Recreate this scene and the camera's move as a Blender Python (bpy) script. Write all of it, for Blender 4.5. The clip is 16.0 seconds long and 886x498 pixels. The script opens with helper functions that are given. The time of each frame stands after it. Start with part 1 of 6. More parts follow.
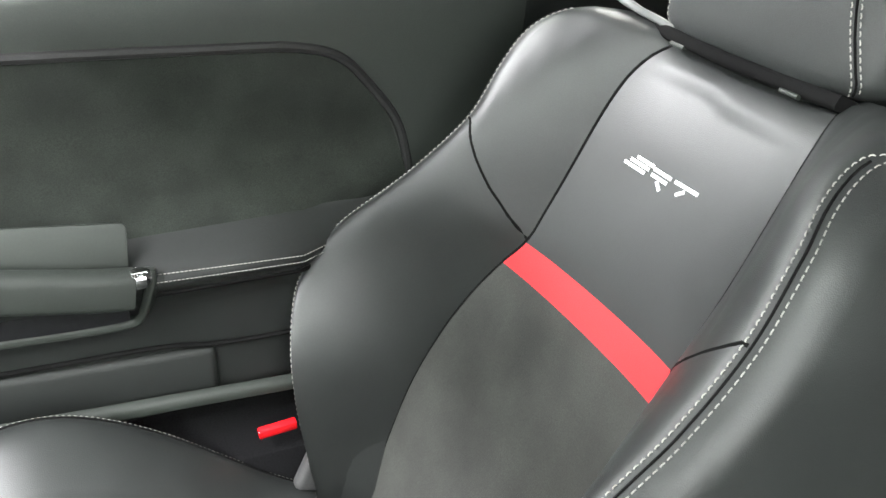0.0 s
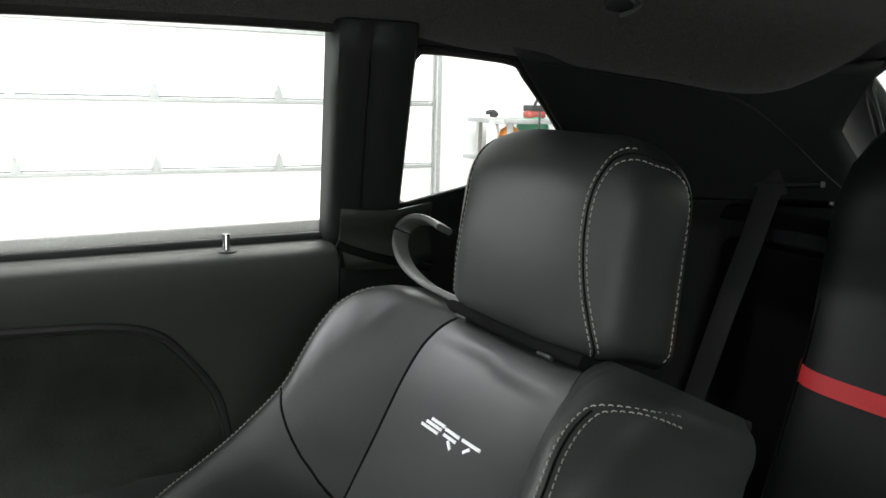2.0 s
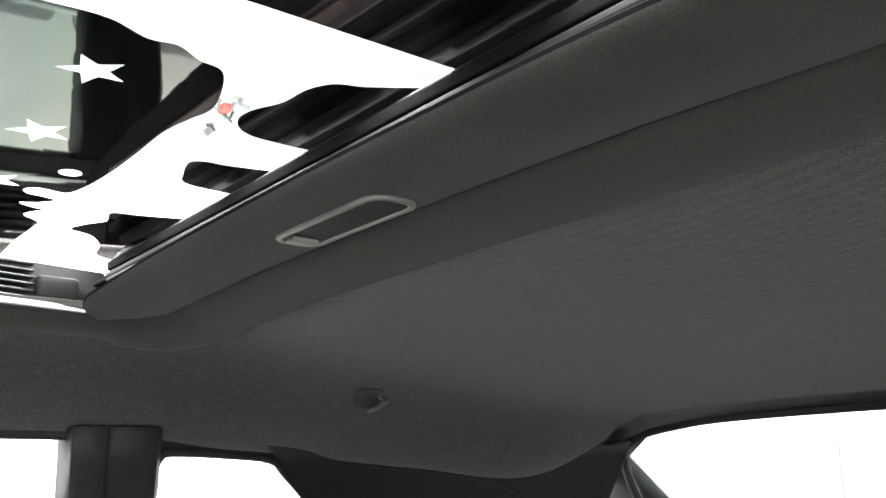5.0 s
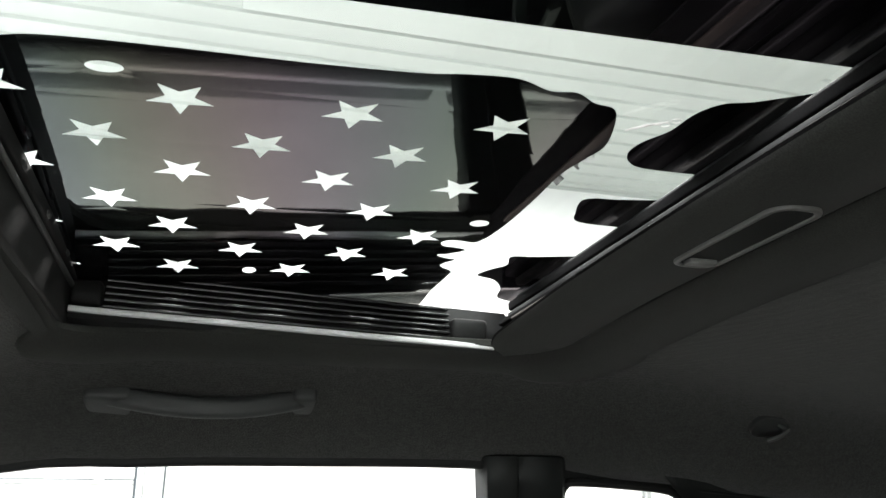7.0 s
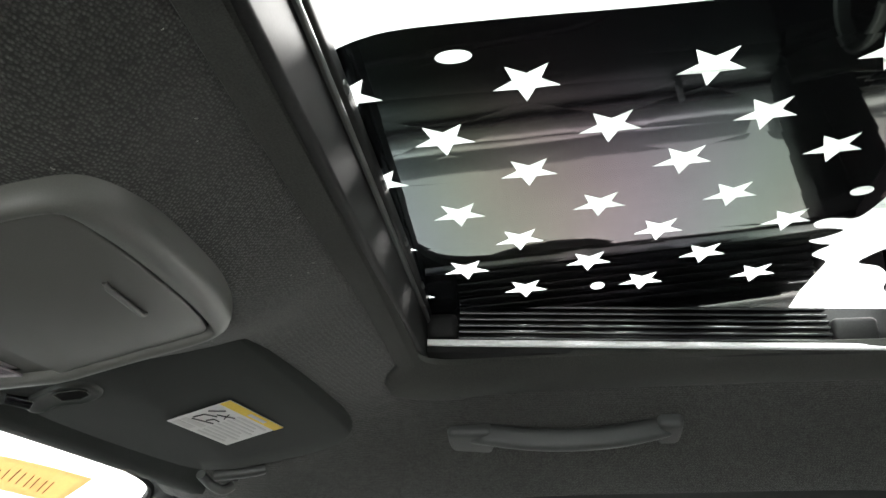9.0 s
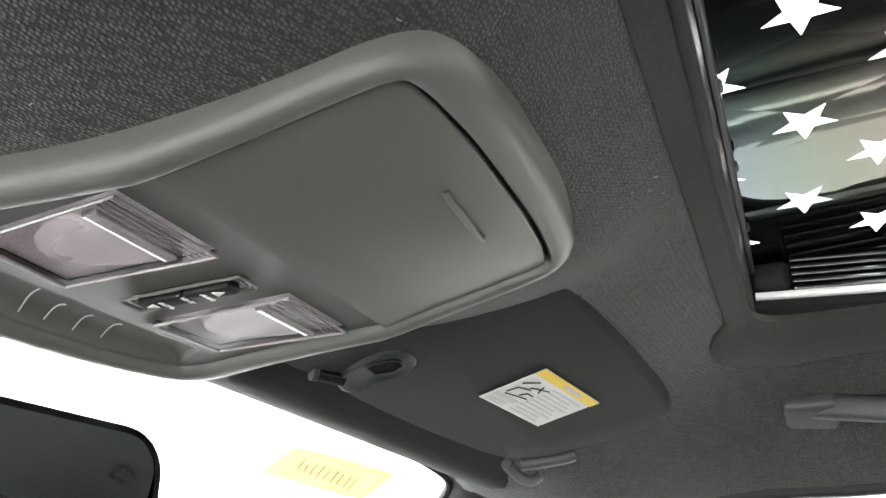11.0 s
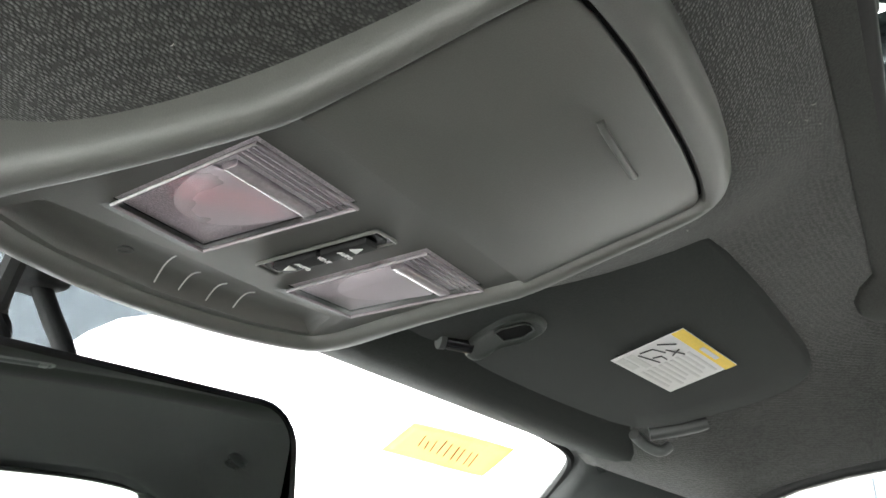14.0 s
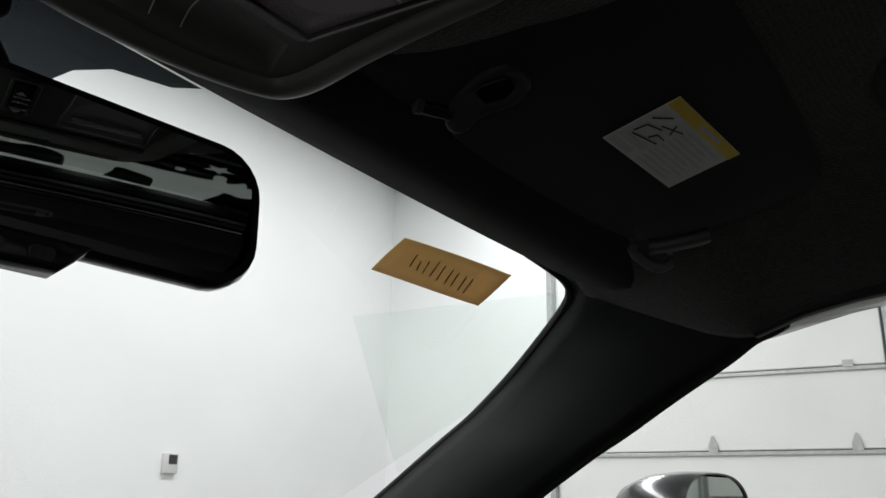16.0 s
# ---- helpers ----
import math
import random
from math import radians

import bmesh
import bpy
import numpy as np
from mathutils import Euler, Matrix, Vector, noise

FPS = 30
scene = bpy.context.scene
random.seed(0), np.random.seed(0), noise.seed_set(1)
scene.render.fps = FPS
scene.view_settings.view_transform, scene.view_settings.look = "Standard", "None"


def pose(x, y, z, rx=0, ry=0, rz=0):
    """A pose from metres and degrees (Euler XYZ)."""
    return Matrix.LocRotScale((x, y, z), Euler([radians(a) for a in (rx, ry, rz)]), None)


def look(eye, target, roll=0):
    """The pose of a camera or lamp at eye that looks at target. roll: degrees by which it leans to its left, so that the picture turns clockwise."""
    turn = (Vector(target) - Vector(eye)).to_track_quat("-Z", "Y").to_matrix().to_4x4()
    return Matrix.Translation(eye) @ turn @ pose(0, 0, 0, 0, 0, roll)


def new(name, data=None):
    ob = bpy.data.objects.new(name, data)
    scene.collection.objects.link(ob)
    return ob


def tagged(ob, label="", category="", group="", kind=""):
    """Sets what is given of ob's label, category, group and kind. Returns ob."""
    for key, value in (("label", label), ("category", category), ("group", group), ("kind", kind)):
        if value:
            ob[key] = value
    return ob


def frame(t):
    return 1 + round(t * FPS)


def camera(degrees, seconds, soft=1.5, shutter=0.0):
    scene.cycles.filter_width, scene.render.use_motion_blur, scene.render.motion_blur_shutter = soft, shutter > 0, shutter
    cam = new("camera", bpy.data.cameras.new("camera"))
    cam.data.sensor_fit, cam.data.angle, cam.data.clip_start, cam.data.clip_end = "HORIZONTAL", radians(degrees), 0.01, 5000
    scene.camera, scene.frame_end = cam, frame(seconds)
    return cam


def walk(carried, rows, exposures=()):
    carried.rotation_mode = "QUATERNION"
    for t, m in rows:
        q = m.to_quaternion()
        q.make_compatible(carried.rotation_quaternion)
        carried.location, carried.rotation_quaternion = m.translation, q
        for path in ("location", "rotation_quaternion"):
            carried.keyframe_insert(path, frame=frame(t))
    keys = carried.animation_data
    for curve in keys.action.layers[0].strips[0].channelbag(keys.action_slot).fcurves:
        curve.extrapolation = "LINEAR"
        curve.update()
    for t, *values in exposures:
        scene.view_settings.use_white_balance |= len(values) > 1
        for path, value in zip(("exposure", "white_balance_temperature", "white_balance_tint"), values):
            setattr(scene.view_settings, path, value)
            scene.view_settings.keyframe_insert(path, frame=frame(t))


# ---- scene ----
cam = camera(55.5, 16.0)
PATH = [
    (0, (0.059, -0.316, 1.148), (0.735, 1.296, 0.176), 1.0),
    (0.5, (0.072, -0.352, 1.15), (0.869, 1.298, 0.35), 2.0),
    (1, (0.089, -0.387, 1.154), (0.954, 1.287, 0.483), 2.3),
    (1.5, (0.094, -0.419, 1.162), (1.024, 1.27, 0.63), 2.1),
    (2, (0.124, -0.429, 1.168), (1.108, 1.274, 0.807), 1.4),
    (2.5, (0.185, -0.435, 1.184), (1.202, 1.272, 0.964), 1.1),
    (3, (0.229, -0.498, 1.227), (1.286, 1.2, 1.217), 0.9),
    (3.1, (0.249, -0.494, 1.228), (1.303, 1.204, 1.292), 0.9),
    (3.2, (0.238, -0.52, 1.245), (1.313, 1.163, 1.363), 0.8),
    (5.3, (0.215, -0.502, 1.2), (1.465, 0.977, 1.705), -1.2),
    (5.5, (0.186, -0.5, 1.206), (1.425, 0.986, 1.716), -1.1),
    (6, (0.15, -0.505, 1.204), (1.195, 1.121, 1.72), -0.0),
    (6.5, (0.155, -0.516, 1.203), (0.907, 1.254, 1.751), 0.1),
    (7, (0.18, -0.514, 1.184), (0.694, 1.323, 1.784), 0.1),
    (7.5, (0.19, -0.499, 1.177), (0.506, 1.359, 1.844), -0.0),
    (8, (0.197, -0.484, 1.165), (0.345, 1.383, 1.866), -0.2),
    (8.5, (0.176, -0.469, 1.161), (0.172, 1.397, 1.88), -0.3),
    (9, (0.146, -0.45, 1.15), (-0.051, 1.395, 1.897), -0.0),
    (9.5, (0.116, -0.43, 1.154), (-0.241, 1.387, 1.91), 0.3),
    (10, (0.09, -0.415, 1.153), (-0.434, 1.359, 1.914), 0.7),
    (10.2, (0.086, -0.404, 1.148), (-0.486, 1.353, 1.914), 0.7),
    (12.3, (0.029, -0.352, 1.126), (-0.794, 1.293, 1.91), 0.4),
    (12.5, (0.029, -0.352, 1.125), (-0.803, 1.291, 1.904), 0.3),
    (13, (0.029, -0.354, 1.125), (-0.832, 1.279, 1.893), 0.3),
    (13.5, (0.029, -0.356, 1.125), (-0.853, 1.269, 1.886), 0.2),
    (14, (0.027, -0.356, 1.125), (-0.87, 1.265, 1.878), 0.1),
    (14.5, (0.022, -0.35, 1.12), (-0.884, 1.269, 1.866), -0.0),
    (15, (0.028, -0.342, 1.109), (-0.888, 1.277, 1.845), -0.1),
    (15.3, (0.024, -0.332, 1.093), (-0.9, 1.285, 1.823), 0.0),
    (15.5, (0.02, -0.305, 1.069), (-0.909, 1.313, 1.79), 0.4),
    (15.7, (0.016, -0.284, 1.056), (-0.931, 1.348, 1.718), 0.4),
    (16, (0.02, -0.285, 1.045), (-0.954, 1.366, 1.616), 0.8),
]
EXPOSURES = [(0, 1.6), (0.5, 1.15), (1, 0.85), (1.5, 0.65), (2, -0.15), (2.3, -0.6), (3.2, -0.9), (5.5, 1.85), (6, 1.05), (6.5, 0.25), (7, 0.1), (7.5, 0.15), (8, 0.3), (8.5, 0.5), (9, 1.0), (9.5, 1.7), (10, 2.05), (12.5, 1.8), (14.5, 1.6), (15, 1.25), (15.5, -0.05), (16, -2.2)]
walk(cam, [(t, look(eye, target, roll)) for t, eye, target, roll in PATH], EXPOSURES)

# ---- world and lamps: a closed, white garage under added ceiling lamps ----
world = bpy.data.worlds.new("world")
scene.world = world
world.use_nodes = True
world.node_tree.nodes["Background"].inputs[0].default_value = (0.8, 0.9, 1.0, 1)
world.node_tree.nodes["Background"].inputs[1].default_value = 0.3

ROOM_X, ROOM_Y, ROOM_Z = (-4.5, 8.5), (-4.5, 6.39), 4.2
# added rows of lamps, only the second with a known source: centre, length along x, length along y, watts
LAMPS = [((-2.7, 1.7), 0.5, 8.5, 1080, (0.99, 0.975, 1.01)), ((2.2, 3.3), 4.0, 1.6, 540, (1.0, 0.975, 0.94)), ((1.0, -0.10), 4.0, 2.0, 70, (0.99, 0.985, 1.0)), ((0.2, -3.0), 6.0, 0.5, 600, (0.95, 1.0, 0.96)), ((5.6, 1.0), 0.5, 4.0, 80, (0.95, 1.0, 0.97))]
for (lx, ly), sx, sy, watts, tint in LAMPS:
    ld = bpy.data.lights.new("strip_lamp", "AREA")
    ld.shape, ld.size, ld.size_y, ld.energy = "RECTANGLE", sx, sy, watts
    ld.color = tint
    lamp = new("strip_lamp", ld)
    lamp.matrix_basis = pose(lx, ly, ROOM_Z - 0.12)


# ---- materials ----
def material(name, base, rough=0.5, metal=0.0, grain=0.0, grain_scale=400.0, mottle=0.0, mottle_scale=6.0, bump=0.0, kind="noise", spec=0.5, sheen=0.0, coat=0.0, spread=0.0):
    m = bpy.data.materials.new(name)
    m.use_nodes = True
    nt = m.node_tree
    b = nt.nodes["Principled BSDF"]
    b.inputs["Roughness"].default_value = rough
    b.inputs["Metallic"].default_value = metal
    b.inputs["Specular IOR Level"].default_value = spec
    b.inputs["Sheen Weight"].default_value = sheen
    b.inputs["Coat Weight"].default_value = coat
    co = nt.nodes.new("ShaderNodeTexCoord")
    col = nt.nodes.new("ShaderNodeRGB")
    col.outputs[0].default_value = (*base, 1)
    last = col.outputs[0]

    def tex(scale, detail=4.0, which="noise"):
        if which == "voronoi":
            n = nt.nodes.new("ShaderNodeTexVoronoi")
        else:
            n = nt.nodes.new("ShaderNodeTexNoise")
            n.inputs["Detail"].default_value = detail
        n.inputs["Scale"].default_value = scale
        nt.links.new(co.outputs["Object"], n.inputs["Vector"])
        return n.outputs[0]

    def vary(src, amount, last):
        ramp = nt.nodes.new("ShaderNodeMapRange")
        ramp.inputs[1].default_value, ramp.inputs[2].default_value = 0.3, 0.7
        ramp.inputs[3].default_value, ramp.inputs[4].default_value = 1 - amount, 1 + amount
        nt.links.new(src, ramp.inputs[0])
        mul = nt.nodes.new("ShaderNodeVectorMath")
        mul.operation = "SCALE"
        nt.links.new(last, mul.inputs[0])
        nt.links.new(ramp.outputs[0], mul.inputs["Scale"])
        return mul.outputs[0]

    g = tex(grain_scale, 3.0, kind)
    if grain:
        last = vary(g, grain, last)
    big = tex(mottle_scale, 6.0)
    if mottle:
        last = vary(big, mottle, last)
    if spread:
        info = nt.nodes.new("ShaderNodeObjectInfo")
        last = vary(info.outputs["Random"], spread, last)
    nt.links.new(last, b.inputs["Base Color"])
    rr = nt.nodes.new("ShaderNodeMapRange")
    rr.inputs[1].default_value, rr.inputs[2].default_value = 0.3, 0.7
    rr.inputs[3].default_value, rr.inputs[4].default_value = max(0.02, rough * 0.9), min(1.0, rough * 1.1)
    nt.links.new(big, rr.inputs[0])
    nt.links.new(rr.outputs[0], b.inputs["Roughness"])
    if bump:
        bp = nt.nodes.new("ShaderNodeBump")
        bp.inputs["Strength"].default_value = bump
        bp.inputs["Distance"].default_value = 0.0006
        nt.links.new(g, bp.inputs["Height"])
        nt.links.new(bp.outputs[0], b.inputs["Normal"])
    return m


def weave_material(name, base, pitch=0.0015, bump=1.0):
    """A knitted roof-lining cloth: staggered rows of small loops, with uneven threads."""
    m = material(name, base, 0.95, grain=0.15, grain_scale=90, mottle=0.12, mottle_scale=5, spec=0.2, sheen=0.15)
    nt = m.node_tree
    b = nt.nodes["Principled BSDF"]
    co = nt.nodes.new("ShaderNodeTexCoord")
    mp = nt.nodes.new("ShaderNodeMapping")
    mp.inputs["Rotation"].default_value[2] = 0.5
    mp.inputs["Scale"].default_value = (1.0, 0.75, 1.0)
    v = nt.nodes.new("ShaderNodeTexVoronoi")
    v.inputs["Scale"].default_value = 1.0 / pitch
    v.inputs["Randomness"].default_value = 0.55
    nt.links.new(co.outputs["Object"], mp.inputs["Vector"])
    nt.links.new(mp.outputs[0], v.inputs["Vector"])
    up = nt.nodes.new("ShaderNodeMapRange")
    up.inputs[1].default_value, up.inputs[2].default_value = 0.05, 0.62
    up.inputs[3].default_value, up.inputs[4].default_value = 1.0, 0.0
    nt.links.new(v.outputs["Distance"], up.inputs[0])
    old = b.inputs["Base Color"].links[0].from_socket
    ramp = nt.nodes.new("ShaderNodeMapRange")
    ramp.inputs[3].default_value, ramp.inputs[4].default_value = 0.52, 1.55
    nt.links.new(up.outputs[0], ramp.inputs[0])
    sc = nt.nodes.new("ShaderNodeVectorMath")
    sc.operation = "SCALE"
    nt.links.new(old, sc.inputs[0])
    nt.links.new(ramp.outputs[0], sc.inputs["Scale"])
    nt.links.new(sc.outputs[0], b.inputs["Base Color"])
    bp = nt.nodes.new("ShaderNodeBump")
    bp.inputs["Strength"].default_value, bp.inputs["Distance"].default_value = bump, 0.0005
    nt.links.new(up.outputs[0], bp.inputs["Height"])
    nt.links.new(bp.outputs[0], b.inputs["Normal"])
    return m


def glass_material(name, tint=(1, 1, 1), edge=0.6):
    """A thin clear pane: it lets light straight through and mirrors more of it at grazing angles."""
    m = bpy.data.materials.new(name)
    m.use_nodes = True
    nt = m.node_tree
    nt.nodes.remove(nt.nodes["Principled BSDF"])
    t = nt.nodes.new("ShaderNodeBsdfTransparent")
    t.inputs[0].default_value = (*tint, 1)
    g = nt.nodes.new("ShaderNodeBsdfGlossy")
    g.inputs["Roughness"].default_value = 0.01
    f = nt.nodes.new("ShaderNodeLayerWeight")
    f.inputs["Blend"].default_value = 0.5
    power = nt.nodes.new("ShaderNodeMath")
    power.operation = "POWER"
    power.inputs[1].default_value = 4.0
    scale = nt.nodes.new("ShaderNodeMath")
    scale.operation = "MULTIPLY_ADD"
    scale.inputs[1].default_value, scale.inputs[2].default_value = edge, 0.045
    mix = nt.nodes.new("ShaderNodeMixShader")
    nt.links.new(f.outputs["Facing"], power.inputs[0])
    nt.links.new(power.outputs[0], scale.inputs[0])
    nt.links.new(scale.outputs[0], mix.inputs[0])
    nt.links.new(t.outputs[0], mix.inputs[1])
    nt.links.new(g.outputs[0], mix.inputs[2])
    nt.links.new(mix.outputs[0], nt.nodes["Material Output"].inputs[0])
    return m


LEATHER = material("black_leather", (0.0200, 0.0220, 0.0212), 0.44, grain=0.10, grain_scale=900, mottle=0.12, mottle_scale=9, bump=0.22, kind="voronoi", spec=0.45)
# copy of the black leather, darkened for the shade over the rear bench
SHADEDLEATHER = material("dull_black_leather", (0.010, 0.0105, 0.0105), 0.5, grain=0.10, grain_scale=900, mottle=0.12, mottle_scale=9, bump=0.22, kind="voronoi", spec=0.3)
SUEDE = material("black_suede", (0.0165, 0.0188, 0.0163), 0.95, grain=0.3, grain_scale=700, mottle=0.32, mottle_scale=14, bump=0.5, spec=0.06, sheen=0.05)
SEATSUEDE = material("charcoal_seat_suede", (0.030, 0.0315, 0.028), 0.95, grain=0.3, grain_scale=700, mottle=0.3, mottle_scale=12, bump=0.5, spec=0.1, sheen=0.2)
GRIPGREY = material("satin_grey_plastic", (0.16, 0.16, 0.155), 0.4, grain=0.1, grain_scale=900)
RED = material("red_leather", (0.50, 0.022, 0.026), 0.5, grain=0.08, grain_scale=900, mottle=0.06, bump=0.2, kind="voronoi")
THREAD = material("pale_thread", (0.25, 0.245, 0.225), 0.8, grain=0.2, grain_scale=1500)
SEAM = material("dark_seam_thread", (0.006, 0.006, 0.006), 0.95, grain=0.2, grain_scale=600, spec=0.05)
SILVER = material("silver_embroidery", (0.75, 0.76, 0.78), 0.45, grain=0.12, grain_scale=1500, bump=0.5)
TRIM = material("dark_trim_plastic", (0.0105, 0.0118, 0.0112), 0.55, grain=0.15, grain_scale=1200, mottle=0.08, bump=0.3, kind="voronoi", spec=0.28)
TRIM_PALE = material("grey_trim_plastic", (0.062, 0.066, 0.063), 0.5, grain=0.1, grain_scale=1200, mottle=0.08, bump=0.25, kind="voronoi")
CONSOLE = material("overhead_console_plastic", (0.086, 0.086, 0.079), 0.46, grain=0.04, grain_scale=1500, mottle=0.05, bump=0.10, kind="voronoi")
GLOSSBLACK = material("gloss_black_plastic", (0.008, 0.008, 0.009), 0.2, grain=0.1, grain_scale=300)
RUBBER = material("black_rubber", (0.012, 0.012, 0.012), 0.65, grain=0.2, grain_scale=500, spec=0.25)
RAILBROWN = material("dull_brown_rail_plastic", (0.055, 0.049, 0.042), 0.7, grain=0.15, grain_scale=700, spec=0.2)
PLAINCLOTH = material("fine_dark_cloth", (0.040, 0.0410, 0.0375), 0.95, grain=0.25, grain_scale=900, mottle=0.12, mottle_scale=12, bump=0.6, spec=0.1, sheen=0.05)
VISORCLOTH = material("black_visor_cloth", (0.018, 0.0205, 0.0185), 0.95, grain=0.25, grain_scale=900, mottle=0.12, mottle_scale=12, bump=0.6, spec=0.1, sheen=0.05)
DOORGREY = material("green_grey_door_plastic", (0.019, 0.0225, 0.0195), 0.55, grain=0.15, grain_scale=1200, mottle=0.08, bump=0.3, kind="voronoi", spec=0.3)
CLOTH = weave_material("roof_lining_cloth", (0.043, 0.0435, 0.0395))
HANDLEGREY = material("dark_grey_handle_plastic", (0.034, 0.036, 0.035), 0.5, grain=0.1, grain_scale=1200, mottle=0.08, bump=0.25, kind="voronoi")
CHROME = material("chrome", (0.75, 0.75, 0.75), 0.12, metal=1.0)
LEDGE = material("satin_grey_ledge", (0.42, 0.41, 0.40), 0.45, grain=0.1, grain_scale=300)
# white base stands in for outside light on the sunroof's metal strip
LITALU = material("pale_painted_strip", (0.80, 0.80, 0.80), 0.4, grain=0.06, grain_scale=300)
CARPET = material("black_carpet", (0.007, 0.007, 0.0075), 1.0, grain=0.5, grain_scale=350, mottle=0.2, bump=1.0, spec=0.04)
BELT = material("black_webbing", (0.016, 0.016, 0.016), 0.8, grain=0.3, grain_scale=600, bump=0.5)
WALL = material("white_wall_paint", (0.82, 0.83, 0.83), 0.7, grain=0.02, grain_scale=120, mottle=0.03, mottle_scale=1.2, bump=0.1)
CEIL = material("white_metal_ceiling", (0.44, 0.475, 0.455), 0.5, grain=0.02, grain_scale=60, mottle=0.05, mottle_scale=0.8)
DOORWHITE = material("white_garage_door_steel", (0.80, 0.80, 0.79), 0.45, grain=0.02, grain_scale=200, mottle=0.03, mottle_scale=2, spread=0.03)
STEEL = material("galvanised_steel", (0.45, 0.46, 0.46), 0.4, metal=0.7, grain=0.15, grain_scale=40)
CONCRETE = material("pale_concrete", (0.26, 0.255, 0.245), 0.55, grain=0.12, grain_scale=40, mottle=0.15, mottle_scale=1.5, bump=0.2)
PAPER = material("white_label_paper", (0.62, 0.61, 0.60), 0.6, grain=0.03, grain_scale=300)
YELLOW = material("yellow_label_ink", (0.75, 0.52, 0.03), 0.6, grain=0.05, grain_scale=300)
GREYINK = material("grey_label_ink", (0.52, 0.51, 0.50), 0.6, grain=0.05, grain_scale=300)
BLACKINK = material("black_label_ink", (0.03, 0.03, 0.03), 0.6, grain=0.05, grain_scale=300)
DECAL = material("black_window_film", (0.006, 0.006, 0.007), 0.03, grain=0.05, grain_scale=20, spec=0.50)
nt = DECAL.node_tree
co = nt.nodes.new("ShaderNodeTexCoord")
mp = nt.nodes.new("ShaderNodeMapping")
mp.inputs["Scale"].default_value = (5.0, 2.0, 1.0)
nz = nt.nodes.new("ShaderNodeTexNoise")
nz.inputs["Scale"].default_value, nz.inputs["Detail"].default_value = 1.0, 1.0
mr = nt.nodes.new("ShaderNodeMapRange")
mr.inputs[1].default_value, mr.inputs[2].default_value, mr.inputs[3].default_value, mr.inputs[4].default_value = 0.3, 0.7, 340, 390
nt.links.new(co.outputs["Object"], mp.inputs[0])
nt.links.new(mp.outputs[0], nz.inputs["Vector"])
nt.links.new(nz.outputs[0], mr.inputs[0])
sx = nt.nodes.new("ShaderNodeSeparateXYZ")
nt.links.new(co.outputs["Object"], sx.inputs[0])
grow = nt.nodes.new("ShaderNodeMath")
grow.operation = "MULTIPLY_ADD"
grow.inputs[1].default_value = 1000.0
nt.links.new(sx.outputs[0], grow.inputs[0])
nt.links.new(mr.outputs[0], grow.inputs[2])
nt.links.new(grow.outputs[0], nt.nodes["Principled BSDF"].inputs["Thin Film Thickness"])
nt.nodes["Principled BSDF"].inputs["Thin Film IOR"].default_value = 1.455
NOTE = material("yellow_note_paper", (0.74, 0.50, 0.215), 0.8, grain=0.05, grain_scale=250, mottle=0.05, mottle_scale=20)
nt = NOTE.node_tree
thin, mix = nt.nodes.new("ShaderNodeBsdfTranslucent"), nt.nodes.new("ShaderNodeMixShader")
thin.inputs["Color"].default_value = (0.82, 0.65, 0.40, 1)
mix.inputs[0].default_value = 0.36
nt.links.new(nt.nodes["Principled BSDF"].outputs[0], mix.inputs[1])
nt.links.new(thin.outputs[0], mix.inputs[2])
nt.links.new(mix.outputs[0], nt.nodes["Material Output"].inputs["Surface"])
NOTEINK = material("brown_pen_ink", (0.10, 0.06, 0.03), 0.7, grain=0.05, grain_scale=300)
ORANGE = material("orange_plastic", (0.75, 0.25, 0.04), 0.4, grain=0.05)
GREEN = material("green_plastic", (0.10, 0.35, 0.22), 0.45, grain=0.05)
DARKSTEEL = material("dark_grey_steel", (0.08, 0.08, 0.08), 0.45, metal=0.4, grain=0.1)
TOOLRED = material("dull_red_plastic", (0.28, 0.06, 0.05), 0.5, grain=0.1, grain_scale=200)
REDLENS = material("red_reflector", (0.7, 0.01, 0.015), 0.12, grain=0.1, grain_scale=600)
PAINT = material("dark_car_paint", (0.02, 0.02, 0.022), 0.25, grain=0.05, coat=0.5)
MIRROR = material("mirror_silver", (0.50, 0.54, 0.52), 0.01, metal=1.0)
GLASS = glass_material("window_glass", (0.95, 0.98, 0.96))
LENS = glass_material("clear_lens", (0.92, 0.88, 0.91))
WSGLASS = glass_material("windscreen_glass", (0.95, 0.98, 0.96), 0.12)
FRIT = glass_material("dotted_grey_frit", (0.030, 0.035, 0.039), 0.1)
LENSWHITE = material("moulded_clear_plastic", (0.27, 0.24, 0.255), 0.15, grain=0.1, grain_scale=500)
LENSDOT = material("dotted_lens_plastic", (0.62, 0.57, 0.595), 0.3, metal=0.2, grain=0.25, grain_scale=1500, bump=0.5, kind="voronoi")
LENSRIB = material("ribbed_lens_reflector", (0.80, 0.755, 0.775), 0.28, metal=0.3, grain=0.03, grain_scale=1800, bump=0.16, kind="voronoi")


# ---- mesh helpers ----
def thing(name, at, label, category, group="", kind=""):
    e = new(name)
    e.empty_display_size = 0.05
    e.matrix_basis = Matrix.Translation(at)
    return tagged(e, label, category, group, kind)


def link(name, me, parent=None, label="", kind=""):
    ob = new(name, me)
    if parent is not None:
        ob.parent = parent
        ob.matrix_parent_inverse = parent.matrix_basis.inverted() if parent.parent is None else Matrix()
    return tagged(ob, label, "", "", kind)


